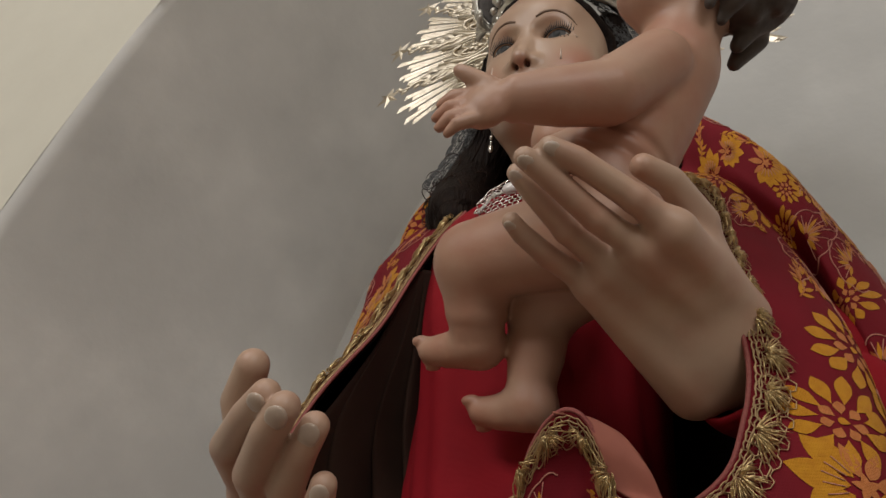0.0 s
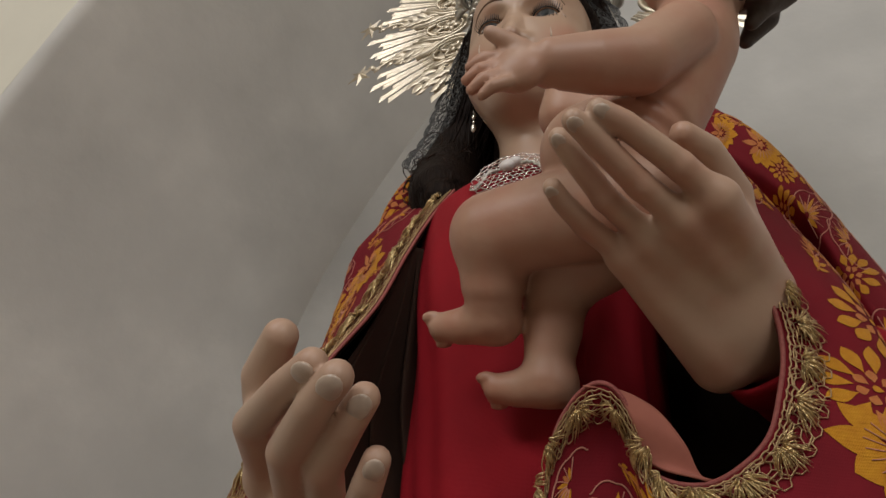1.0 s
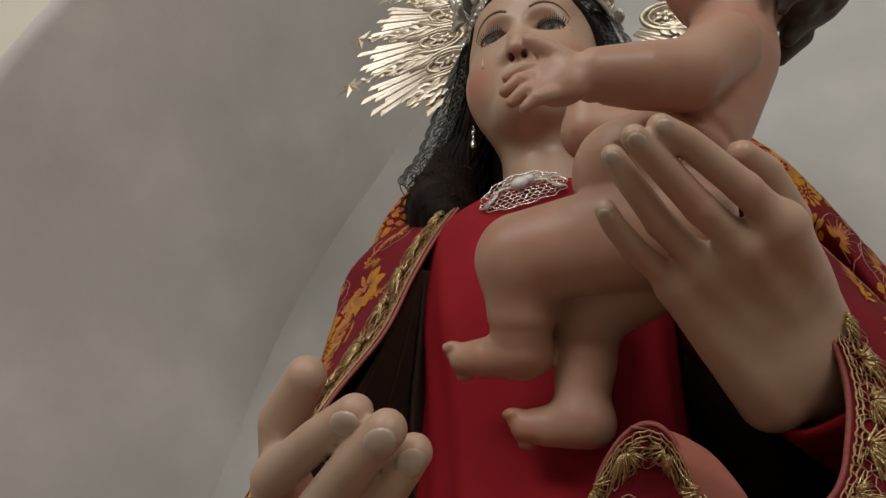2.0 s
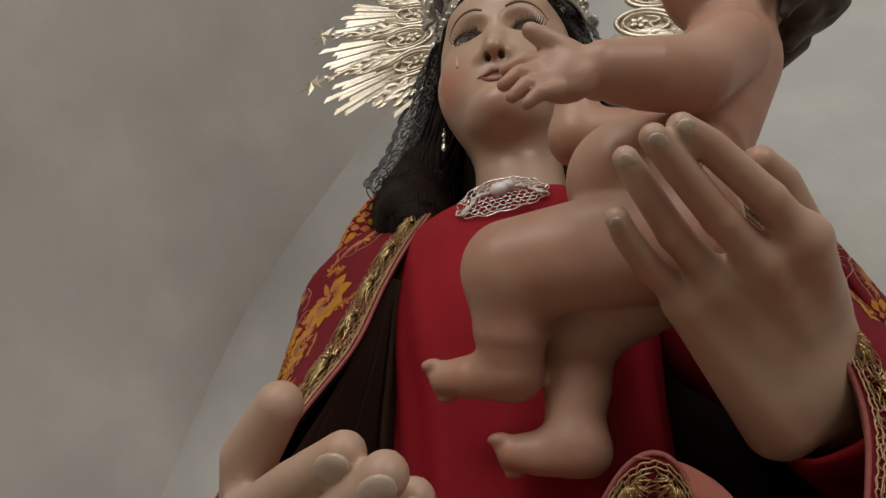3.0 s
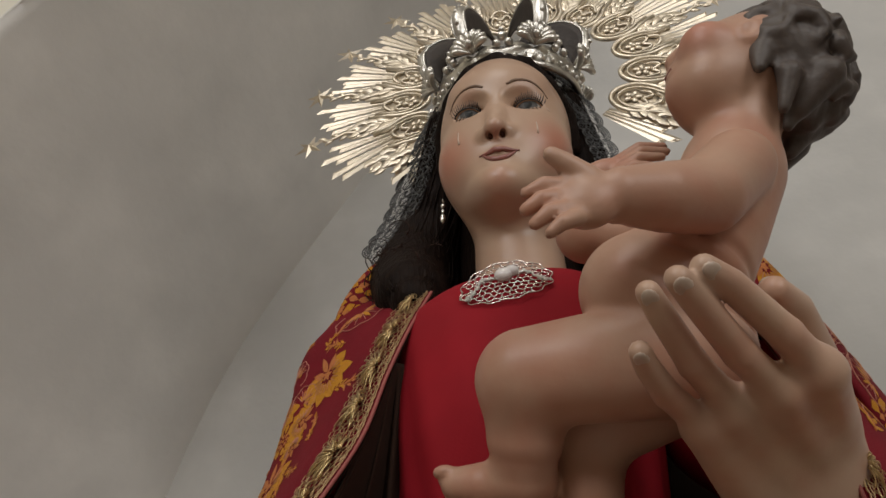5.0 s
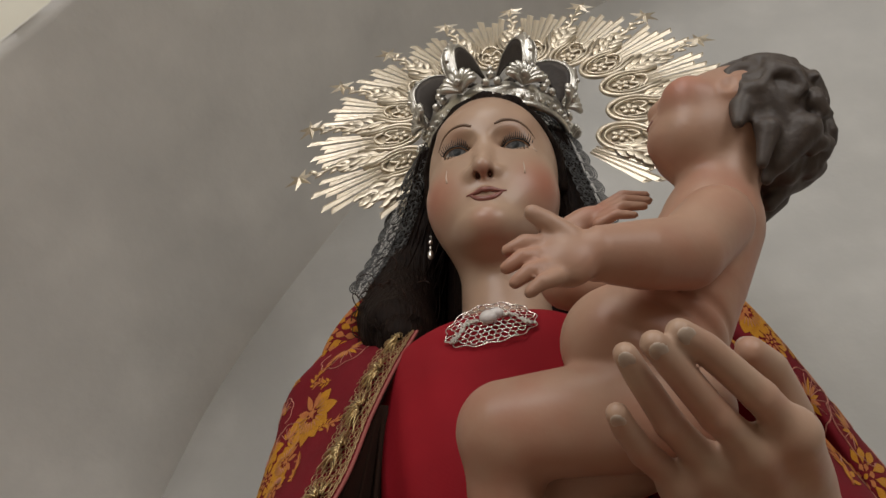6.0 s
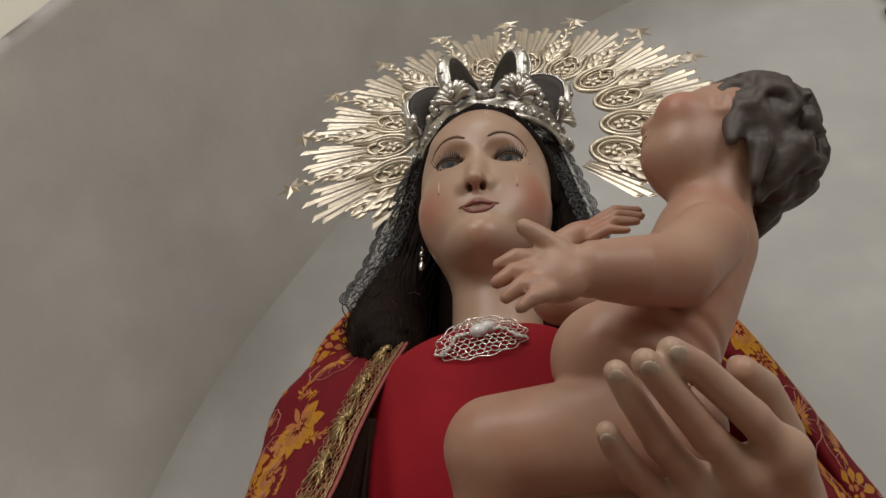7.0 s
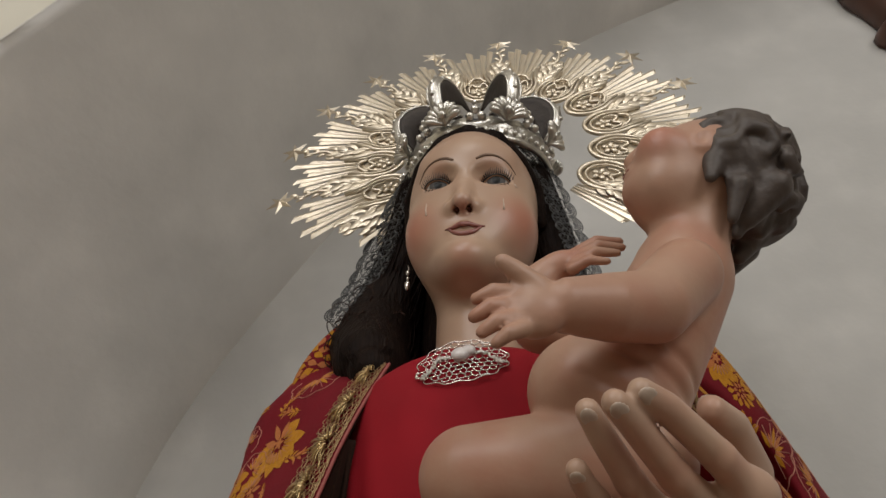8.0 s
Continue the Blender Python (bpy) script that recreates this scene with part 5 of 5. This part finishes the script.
def medallion(parent, deg, r, size):
    m = halo_matrix(deg, r, 0.001, 0, size)
    a = np.linspace(0.32 * np.pi, 1.68 * np.pi, 30)
    g = Geo()
    oval = np.stack([0.030 * np.cos(a), 0.0225 * np.sin(a), 0 * a], 1)
    ends = np.array([[0.040, 0.0165, 0.0]])
    line = np.vstack([ends, oval, ends * (1, -1, 1)])
    tube(g, line + (0, 0, 0.0025), 0.0026, 0, 8, 1.0, (0, 0, 1))
    tube(g, line * (0.80, 0.76, 1) + (0.001, 0, 0.0032), 0.0014, 0, 6, 1.0, (0, 0, 1))
    rim = new("medallion", g.mesh("medallion", [M_HALO]))
    rim.parent, rim.matrix_parent_inverse, rim.matrix_basis = parent, Matrix.Translation(parent.location).inverted(), m
    g = Geo()
    p = [(x, y, 0.0) for x, y, _ in line * (0.96, 0.96, 1)]
    n = len(p)
    g.add([(x, y, 0.0006) for x, y, _ in p] + [(x, y, -0.0010) for x, y, _ in p], [list(range(n)), list(range(2 * n - 1, n - 1, -1))] + [[i, n + i, n + (i + 1) % n, (i + 1) % n] for i in range(n)])
    plate = new("plate", g.mesh("plate", [M_HALODARK]))
    plate.parent = rim
    for name, me, at, turn in rosette:
        ob = new(name, me)
        ob.parent = rim
        ob.location, ob.rotation_euler = at, (0, 0, turn)


def rosette_pieces():
    """The flower and scrolls inside a medallion: name, shared mesh, place, turn."""
    g = Geo()
    ball(g, (0, 0, 0), (0.0046, 0.0034, 0.0024), 0, None, 8, 5)
    out = [("petal", g.mesh("petal", [M_HALO]), (-0.008 + 0.0060 * math.cos(a), 0.0060 * math.sin(a), 0.0022), a) for a in [k * 2 * math.pi / 5 + 0.4 for k in range(5)]]
    shared = out[0][1]
    out = [("petal", shared, at, a) for _, _, at, a in out]
    g = Geo()
    ball(g, (0, 0, 0), 0.0030, 0, None, 8, 5)
    out.append(("boss", g.mesh("boss", [M_HALO]), (-0.008, 0, 0.003), 0))
    for s in (-1, 1):
        g = Geo()
        tube(g, spline([(0.002, 0, 0.002), (0.010, s * 0.007, 0.003), (0.004, s * 0.0115, 0.003), (-0.006, s * 0.012, 0.002)], 14), np.linspace(0.0022, 0.0008, 14), 0, 6)
        out.append(("scroll", g.mesh("scroll", [M_HALO]), (0, 0, 0), 0))
        g = Geo()
        tube(g, spline([(0.012, s * 0.012, 0.002), (0.020, s * 0.006, 0.004), (0.022, 0, 0.0045)], 8), 0.0019, 0, 6)
        out.append(("bracket", g.mesh("bracket", [M_HALO]), (0, 0, 0), 0))
    return out


rosette = rosette_pieces()


def halo():
    th = base("halo", tuple(HO), "large gilded silver halo of rays, leaves and stars behind the head", "halo")
    inv = Matrix.Translation(th.location).inverted()
    rnd = random.Random(2)
    rays = [ray_mesh(ln, 0.0050, w, sl) for ln, w, sl in ((0.098, 0.0110, 0.003), (0.112, 0.0118, 0.004), (0.088, 0.0105, 0.002))]
    star, stem, leaves = star_mesh(), stem_mesh(), (leaf_mesh(1), leaf_mesh(-1))

    def put(name, me, m):
        ob = new(name, me)
        ob.parent, ob.matrix_parent_inverse, ob.matrix_basis = th, inv, m
        return ob
    step = 21.5
    for k in range(-2, 10):
        deg = 11.25 + step * k
        medallion(th, deg, 0.178, 1.32)
        for j in range(7):
            off = (j - 3) * 1.0
            put("ray", rays[(j * 2 + k) % 3], halo_matrix(deg + off * 1.5, 0.200, 0.001 + 0.0012 * (j % 2), off * 2.5, rnd.uniform(0.94, 1.05)))
        edge = deg + step / 2
        put("leaf", leaves[k % 2], halo_matrix(edge - 1.6, 0.186, 0.001, 3, 0.92))
        put("leaf", leaves[(k + 1) % 2], halo_matrix(edge + 1.8, 0.192, 0.0005, -4, 0.82))
        if k < 9:
            tilt = Euler((radians(rnd.uniform(-8, 8)), radians(rnd.uniform(-8, 8)), radians(rnd.uniform(-14, 14)))).to_matrix().to_4x4()
            put("star", star, halo_matrix(edge + rnd.uniform(-0.7, 0.7), 0.322 + rnd.uniform(-0.004, 0.004), 0.004) @ tilt)
            put("stem", stem, halo_matrix(edge, 0.312, 0.002))
    for deg in (-45.5, 226.0):
        put("leaf", leaves[0], halo_matrix(deg + (6 if deg < 0 else -6), 0.17, 0.002, 0, 0.9))
        for j in range(4):
            put("ray", rays[j % 3], halo_matrix(deg + (j - 1.5) * 1.6, 0.150, 0.001 + 0.001 * (j % 2), (j - 1.5) * 2.0, 0.98))


halo()


# ---------------- crown ----------------
CO = np.array((-0.192, 0.646, 2.280))
C_TILT = Euler((radians(7), radians(-1.5), radians(3))).to_matrix()


def crown():
    th = base("crown", tuple(CO), "openwork silver crown with shell leaves and bowed dark-backed arches", "crown")
    th.rotation_euler = C_TILT.to_euler()

    def put(name, g, mats, parent=th, label=""):
        ob = new(name, g.mesh(name, mats))
        ob.parent = parent
        if label:
            ob["label"] = label
        return ob

    def ring(a, r, z):
        return np.array((r * math.sin(a) * 1.02, -r * math.cos(a) * 0.98, z))
    R = 0.0905
    # band with a scalloped upper rim
    g = Geo()
    n = 160
    prof = [(R - 0.003, -0.016), (R + 0.003, -0.017), (R + 0.0045, -0.012), (R + 0.002, -0.008), (R + 0.002, 0.002), (R + 0.005, 0.006), (R + 0.004, None), (R - 0.001, None)]
    v = []
    for i in range(n):
        a = 2 * math.pi * i / n
        top = 0.011 + 0.009 * abs(math.sin(4 * a * 2))
        for r, z in prof:
            v.append(ring(a, r, top if z is None else z))
    m = len(prof)
    g.add(v, [[i * m + k, i * m + (k + 1) % m, ((i + 1) % n) * m + (k + 1) % m, ((i + 1) % n) * m + k] for i in range(n) for k in range(m)])
    band = put("band", g, [M_SILVER])
    for i in range(48):
        a = 2 * math.pi * i / 48
        g = Geo()
        ball(g, ring(a, R + 0.004, -0.003), (0.0034, 0.0034, 0.0042), 0, None, 8, 6)
        put("boss", g, [M_SILVER], band)
    for k in range(8):
        a = math.pi / 8 + k * math.pi / 4
        out, side = ring(a, 1, 0), ring(a + math.pi / 2, 1, 0)
        # bowed arch
        line = spline([out * (R + 0.002) + (0, 0, 0.020), out * (R + 0.018) + (0, 0, 0.044), out * (R + 0.020) + (0, 0, 0.074), out * (R + 0.000) + (0, 0, 0.100), out * (R - 0.034) + (0, 0, 0.110), out * (R - 0.070) + (0, 0, 0.100)], 26)
        wd = np.interp(np.linspace(0, 1, 26), [0, 0.25, 0.55, 0.85, 1], [0.008, 0.0150, 0.0160, 0.0085, 0.002])
        nrm = unit(np.cross(np.gradient(line, axis=0), np.broadcast_to(side, (26, 3))))
        if float(nrm[8] @ out) < 0:
            nrm = -nrm
        web = np.interp(np.linspace(0, 1, 26), [0, 0.2, 0.5, 0.8, 1], [0.005, 0.028, 0.040, 0.030, 0.005])
        g = Geo()
        rows = [line - nrm * (web * w)[:, None] + side * 0.0015 * math.sin(3 * w) for w in np.linspace(0, 1, 6)]
        g.add(np.vstack(rows), [[q * 26 + i, q * 26 + i + 1, (q + 1) * 26 + i + 1, (q + 1) * 26 + i] for q in range(5) for i in range(25)])
        # web coloured dark to stand for the arch's unlit inner side
        inner = put("arch", g, [M_DARKMETAL], th, "bowed arch with inner face coloured dark as shade")
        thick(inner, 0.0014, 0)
        g = Geo()
        s_out = 1.0 if math.sin(a) > 0 else -1.0
        rows = []
        for w in np.linspace(0.0, 1, 7):
            ripple = 0.0018 * np.abs(np.sin(np.arange(26) * 0.75 + 2 * w)) * math.sin(math.pi * w)
            rows.append(line + side * (s_out * wd * w * 1.15)[:, None] + nrm * (0.0015 + 0.0050 * math.sin(math.pi * w) + ripple)[:, None])
        g.add(np.vstack(rows), [[q * 26 + i, q * 26 + i + 1, (q + 1) * 26 + i + 1, (q + 1) * 26 + i] for q in range(6) for i in range(25)])
        for w in (0.0, 1.15):
            tube(g, line + side * (s_out * wd * w)[:, None] + nrm * 0.0015, 0.0016, 0, 6)
        put("arch_face", g, [M_SILVER], inner)
        for q in range(4):
            g = Geo()
            c = line[7 + 3 * q] + nrm[7 + 3 * q] * 0.007 + side * s_out * wd[7 + 3 * q] * 0.55
            ball(g, c, (0.0034, 0.0034, 0.0034), 0, None, 8, 6)
            put("stud", g, [M_SILVER], inner)
        # shell leaf at the foot of the arch
        g = Geo()
        c0 = out * (R + 0.008) + (0, 0, 0.012)
        for j in range(9):
            an = (j - 4) * 0.36
            ln = 0.030 * (1 - 0.03 * abs(j - 4))
            d = side * math.sin(an) + np.array((0, 0, 1.0)) * math.cos(an)
            p = [c0 + d * ln * t + out * (0.010 * math.sin(t * 2.4) + 0.004 * t * t) for t in np.linspace(0, 1, 8)]
            tube(g, p, np.array([0.4, 0.7, 0.95, 1.15, 1.3, 1.35, 1.15, 0.5]) * 0.0036, 0, 7)
        ball(g, c0 + out * 0.010 + (0, 0, 0.009), 0.0058, 0, None, 10, 7)
        put("shell_leaf", g, [M_SILVER])
        # bead cluster between
        b = a + math.pi / 8
        ob_, sb = ring(b, 1, 0), ring(b + math.pi / 2, 1, 0)
        for dx, dz, r in ((-0.0075, 0.018, 0.0056), (0.0075, 0.018, 0.0056), (0, 0.030, 0.0058), (0, 0.041, 0.0036)):
            g = Geo()
            ball(g, ob_ * (R + 0.006) + sb * dx + (0, 0, dz), r, 0, None, 12, 8)
            put("bead", g, [M_SILVER])
    return th


crown()


# ---------------- brooch and earring ----------------
def brooch():
    c = np.array((-0.204, 0.5235, 1.920))
    ax = frame_of((-0.02, -0.93, 0.36))
    roll = radians(-10)
    x = ax[0] * math.cos(roll) - ax[1] * math.sin(roll)
    y = ax[1] * math.cos(roll) + ax[0] * math.sin(roll)
    n = ax[2]
    if x[0] < 0:
        x, y = -x, -y
    if y[2] < 0:
        y = -y
    th = base("brooch", tuple(c), "silver filigree brooch with a baroque pearl, pinned on the tunic", "brooch")
    A, B = 0.0415, 0.0280

    def flat(px, py, h):
        px, py = np.asarray(px), np.asarray(py)
        return c + px[:, None] * x + py[:, None] * y + (h - 1.6 * px ** 2 * 2.2)[:, None] * n
    e = np.array(honeycomb(16, 30, 0.0037, 0.30, 8))
    inside = ((e[..., 0] / A) ** 2 + (e[..., 1] / B) ** 2) < 1.0 + 0.10 * np.sin(np.arctan2(e[..., 1], e[..., 0]) * 12)
    e = e[inside.all(1)]
    g = Geo()
    z = np.full(len(e), 0.001)
    p0, p1 = flat(e[:, 0, 0], e[:, 0, 1], z), flat(e[:, 1, 0], e[:, 1, 1], z)
    for a, b in zip(p0, p1):
        tube(g, [a, b], 0.00072, 0, 5)
    an = np.linspace(0, 2 * np.pi, 97)[:-1]
    k = 1 + 0.045 * np.sin(an * 12)
    tube(g, flat(A * k * np.cos(an), B * k * np.sin(an), np.full(96, 0.001)), 0.00065, 0, 6, closed=True)
    under(part("filigree", g, M_BROOCH), th)
    g = Geo()
    ball(g, c + n * 0.005 + y * 0.004, (0.0085, 0.0074, 0.0055), 0, np.array([x, y, n]), 16, 10)
    ball(g, c + n * 0.005 + y * 0.0065 + x * 0.0075, (0.0070, 0.0060, 0.0050), 0, np.array([x, y, n]), 14, 9)
    under(part("pearl", g, M_PEARL, None, "white baroque pearl"), th)
    rnd = random.Random(4)
    for s in (-1, 1):
        t = np.linspace(0, 1, 30)
        px, py = s * (0.011 + 0.026 * t), 0.004 + 0.005 * np.sin(t * 5) - 0.010 * t
        g = Geo()
        for a, b in zip(px, py):
            for _ in range(3):
                p = flat([a + rnd.gauss(0, 0.001)], [b + rnd.gauss(0, 0.0012)], np.array([0.0028 + rnd.uniform(0, 0.001)]))[0]
                ball(g, p, 0.0011, 0, None, 6, 4)
        under(part("stone_spray", g, M_SILVER, None, "curved spray of small set stones"), th)


brooch()


def earring():
    p = np.array((-0.2835, 0.640, 2.124))
    th = base("earring", tuple(p), "silver drop earring hanging beside the dark hair", "earring")
    g = Geo()
    a = np.linspace(0, 2 * np.pi, 20)[:-1]
    tube(g, np.stack([p[0] + 0 * a, p[1] + 0.003 * np.cos(a), p[2] + 0.003 * np.sin(a) - 0.002], 1), 0.0007, 0, 5, closed=True)
    under(part("hook", g, M_BROOCH), th)
    for name, z, r in (("stone", -0.011, (0.0030, 0.0030, 0.0045)), ("link", -0.0195, (0.0018, 0.0018, 0.0032)), ("drop", -0.030, (0.0038, 0.0034, 0.0075))):
        g = Geo()
        ball(g, p + (0, -0.002, z), r, 0, None, 12, 8)
        under(part(name, g, M_BROOCH), th)


earring()

# ---------------- woven flowers of the mantle ----------------
def petal(geo, sheet, side, u, v, base_at, ang, length, width, slot, lift=0.0011, point=0.6):
    """One flat petal laid on the cloth: a pointed oval from base_at outwards."""
    t = np.linspace(0, 1, 9)
    half = width / 2 * np.sin(np.pi * t ** point) * (0.75 + 0.25 * t)
    up = np.stack([length * t, half], 1)
    dn = np.stack([length * t, -half], 1)[::-1]
    line = np.vstack([up, dn[1:-1]])
    mid = np.stack([length * t[1:-1], 0 * t[1:-1]], 1)
    c, s = math.cos(ang), math.sin(ang)
    rot = np.array([[c, s], [-s, c]])
    allp = np.vstack([line, mid]) @ rot + np.asarray(base_at)
    p, ok = sheet.put(u, v, allp, lift, side)
    if not ok:
        return
    n, k = len(line), len(mid)
    f = [[0, 1, n]] + [[i, i + 1, n + i, n + i - 1] for i in range(1, k)] + [[k, k + 1, n + k - 1]]
    f += [[0, n, n - 1]] + [[n - i, n + i - 1, n + i, n - i - 1] for i in range(1, k)] + [[n - k, n + k - 1, k + 1]]
    geo.add(p, f, slot)


def line_on(geo, sheet, side, u, v, pts, r, slot, lift=0.0010):
    p, ok = sheet.put(u, v, pts, lift, side)
    if ok:
        tube(geo, p, r, slot, 4)


def flower(sheet, side, u, v, kind, size, turn, seed):
    rnd = random.Random(seed)
    g = Geo()
    if kind == "rose":
        for k in range(7):   # fan of broad petals
            a = turn + (k - 3) * 0.62 + rnd.uniform(-0.08, 0.08)
            petal(g, sheet, side, u, v, (0.22 * size * math.cos(a), 0.22 * size * math.sin(a)), a, size * rnd.uniform(0.72, 0.98), size * 0.60, 0, 0.0010 + 0.00012 * (k % 2), 0.95)
        for k in range(5):   # heart
            a = turn + k * 1.2566
            petal(g, sheet, side, u, v, (-0.05 * size * math.cos(turn), -0.05 * size * math.sin(turn)), a, size * 0.24, size * 0.16, 1, 0.0014)
        for k in range(3):   # lower leaves
            a = turn + math.pi + (k - 1) * 0.75
            petal(g, sheet, side, u, v, (0.20 * size * math.cos(a), 0.20 * size * math.sin(a)), a, size * rnd.uniform(0.55, 0.8), size * 0.30, 1, 0.0011, 0.7)
        for k in range(14):  # dark veins between the petals stay open: fine ochre hatching
            a = turn + (k - 6.5) * 0.30
            q = np.linspace(0.30, 0.62, 4)[:, None] * size * np.array([[math.cos(a), math.sin(a)]])
            line_on(g, sheet, side, u, v, q, 0.00035, 2, 0.0015)
    elif kind == "peony":   # two rings of separate round-ended petals about a dotted heart
        for count, r0, ln, slot in ((11, 0.40, 0.62, 0), (7, 0.16, 0.30, 1)):
            for k in range(count):
                a = turn + 2 * math.pi * k / count + rnd.uniform(-0.06, 0.06)
                wdt = 2 * math.pi * (r0 + ln * 0.6) * size / count * 0.84
                petal(g, sheet, side, u, v, (r0 * size * math.cos(a), r0 * size * math.sin(a)), a, ln * size * rnd.uniform(0.85, 1.1), wdt, slot, 0.0011, 1.25)
        petal(g, sheet, side, u, v, (-0.10 * size, 0), 0, size * 0.22, size * 0.2, 0, 0.0013)
    elif kind == "scales":  # close rows of small rounded leaves
        for row in range(-2, 3):
            for col in range(-2, 3):
                b = np.array((0.40 * size * col + 0.2 * size * (row % 2), 0.42 * size * row))
                petal(g, sheet, side, u, v, b, turn + rnd.uniform(-0.35, 0.35), size * 0.46, size * 0.34, (row + col) % 2, 0.0011, 1.1)
    elif kind == "spray":
        stem = spline([(0, 0), (size * 0.5, size * 0.14), (size * 1.0, -size * 0.05), (size * 1.5, size * 0.12)], 14)
        c, s = math.cos(turn), math.sin(turn)
        stem = stem @ np.array([[c, s], [-s, c]])
        line_on(g, sheet, side, u, v, stem, 0.0007, 1)
        for k in range(1, 13, 2):
            d = stem[k + 1] - stem[k - 1]
            a0 = math.atan2(d[1], d[0])
            for sg in (-1, 1):
                petal(g, sheet, side, u, v, stem[k], a0 + sg * rnd.uniform(0.55, 0.85), size * rnd.uniform(0.34, 0.52), size * 0.17, 0 if k < 7 else 1, 0.0011, 0.7)
        petal(g, sheet, side, u, v, stem[-1], turn, size * 0.4, size * 0.18, 0)
    else:                    # outlined blossom: pale scalloped line with buds inside
        a = np.linspace(-2.3, 2.3, 60)
        r = size * (1.0 + 0.11 * np.abs(np.sin(a * 4.2)))
        line_on(g, sheet, side, u, v, np.stack([r * np.cos(a + turn), r * np.sin(a + turn)], 1), 0.00055, 2)
        for k in range(7):
            an = turn + (k - 3) * 0.48
            petal(g, sheet, side, u, v, (0.12 * size * math.cos(an), 0.12 * size * math.sin(an)), an, size * rnd.uniform(0.45, 0.75), size * 0.17, k % 2, 0.0011, 0.8)
            q = np.linspace(0.15, 0.9, 5)[:, None] * size * np.array([[math.cos(an + 0.24), math.sin(an + 0.24)]])
            line_on(g, sheet, side, u, v, q, 0.0004, 2)
    if g.f:
        under(part("woven_flower", g, [M_YELLOW, M_ORANGE, M_PINK], None, "yellow woven flower"), mantle)


PLAN = [
    (RIGHT, SIDE_R, 0.44, 0.245, "rose", 0.036, 2.2), (RIGHT, SIDE_R, 0.52, 0.165, "spray", 0.022, -1.9), (RIGHT, SIDE_R, 0.68, 0.30, "rose", 0.024, 1.4),
    (RIGHT, SIDE_R, 0.36, 0.385, "spray", 0.022, -1.2), (RIGHT, SIDE_R, 0.54, 0.445, "rose", 0.034, 1.9), (RIGHT, SIDE_R, 0.38, 0.475, "spray", 0.024, -0.8),
    (RIGHT, SIDE_R, 0.76, 0.17, "outline", 0.026, 0.4),
    (COLLAR, 1.0, 0.45, 0.10, "scales", 0.026, 2.0), (COLLAR, 1.0, 0.66, 0.10, "scales", 0.028, 1.3), (COLLAR, 1.0, 0.86, 0.10, "scales", 0.024, 1.0), (COLLAR, 1.0, 0.52, 0.30, "rose", 0.022, 1.0),
    (LEFT, SIDE_L, 0.60, 0.040, "spray", 0.025, 0.9), (LEFT, SIDE_L, 0.60, 0.092, "rose", 0.026, 1.1), (LEFT, SIDE_L, 0.63, 0.150, "outline", 0.024, 0.3), (LEFT, SIDE_L, 0.60, 0.200, "outline", 0.028, 3.9),
    (LEFT, SIDE_L, 0.58, 0.252, "spray", 0.027, 1.2), (LEFT, SIDE_L, 0.20, 0.115, "peony", 0.036, 2.4),
    (LEFT, SIDE_L, 0.17, 0.185, "spray", 0.022, 1.5), (LEFT, SIDE_L, 0.17, 0.262, "peony", 0.038, 2.3), (LEFT, SIDE_L, 0.25, 0.325, "peony", 0.044, 0.9), (LEFT, SIDE_L, 0.17, 0.395, "rose", 0.034, 1.7),
    (LEFT, SIDE_L, 0.56, 0.31, "rose", 0.036, 1.3)]
for i, (sheet, side, u, v, kind, size, turn) in enumerate(PLAN):
    flower(sheet, side, u, v, kind, size, turn, 100 + i)
    if sheet is COLLAR:
        flower(sheet, -side, u, v, kind, size, turn, 100 + i)
# the rest of the cloth is strewn with the same three motifs
rnd = random.Random(77)
taken = [(sheet.at([u], [v])[0], size) for sheet, _, u, v, _, size, _ in PLAN]
made = 0
for _ in range(3600):
    sheet, side, u, v = rnd.choice(((RIGHT, SIDE_R, rnd.uniform(0.34, 0.97), rnd.uniform(0.05, 0.86)), (LEFT, SIDE_L, rnd.uniform(0.10, 0.92), rnd.uniform(0.03, 0.90)),
                                    (LEFT, SIDE_L, rnd.uniform(0.10, 0.85), rnd.uniform(0.02, 0.42)), (COLLAR, 1.0, rnd.uniform(0.2, 0.9), rnd.uniform(0.04, 0.4))))
    size = rnd.uniform(0.017, 0.034)
    q = sheet.at([u], [v])[0]
    if made > 300 or q[2] < 1.35 or any(np.linalg.norm(q - c) < (size + s) * 0.62 for c, s in taken):
        continue
    taken.append((q, size))
    made += 1
    flower(sheet, side, u, v, rnd.choice(("rose", "peony", "spray", "spray", "outline", "outline")), size, rnd.uniform(0, 6.28), 300 + made)
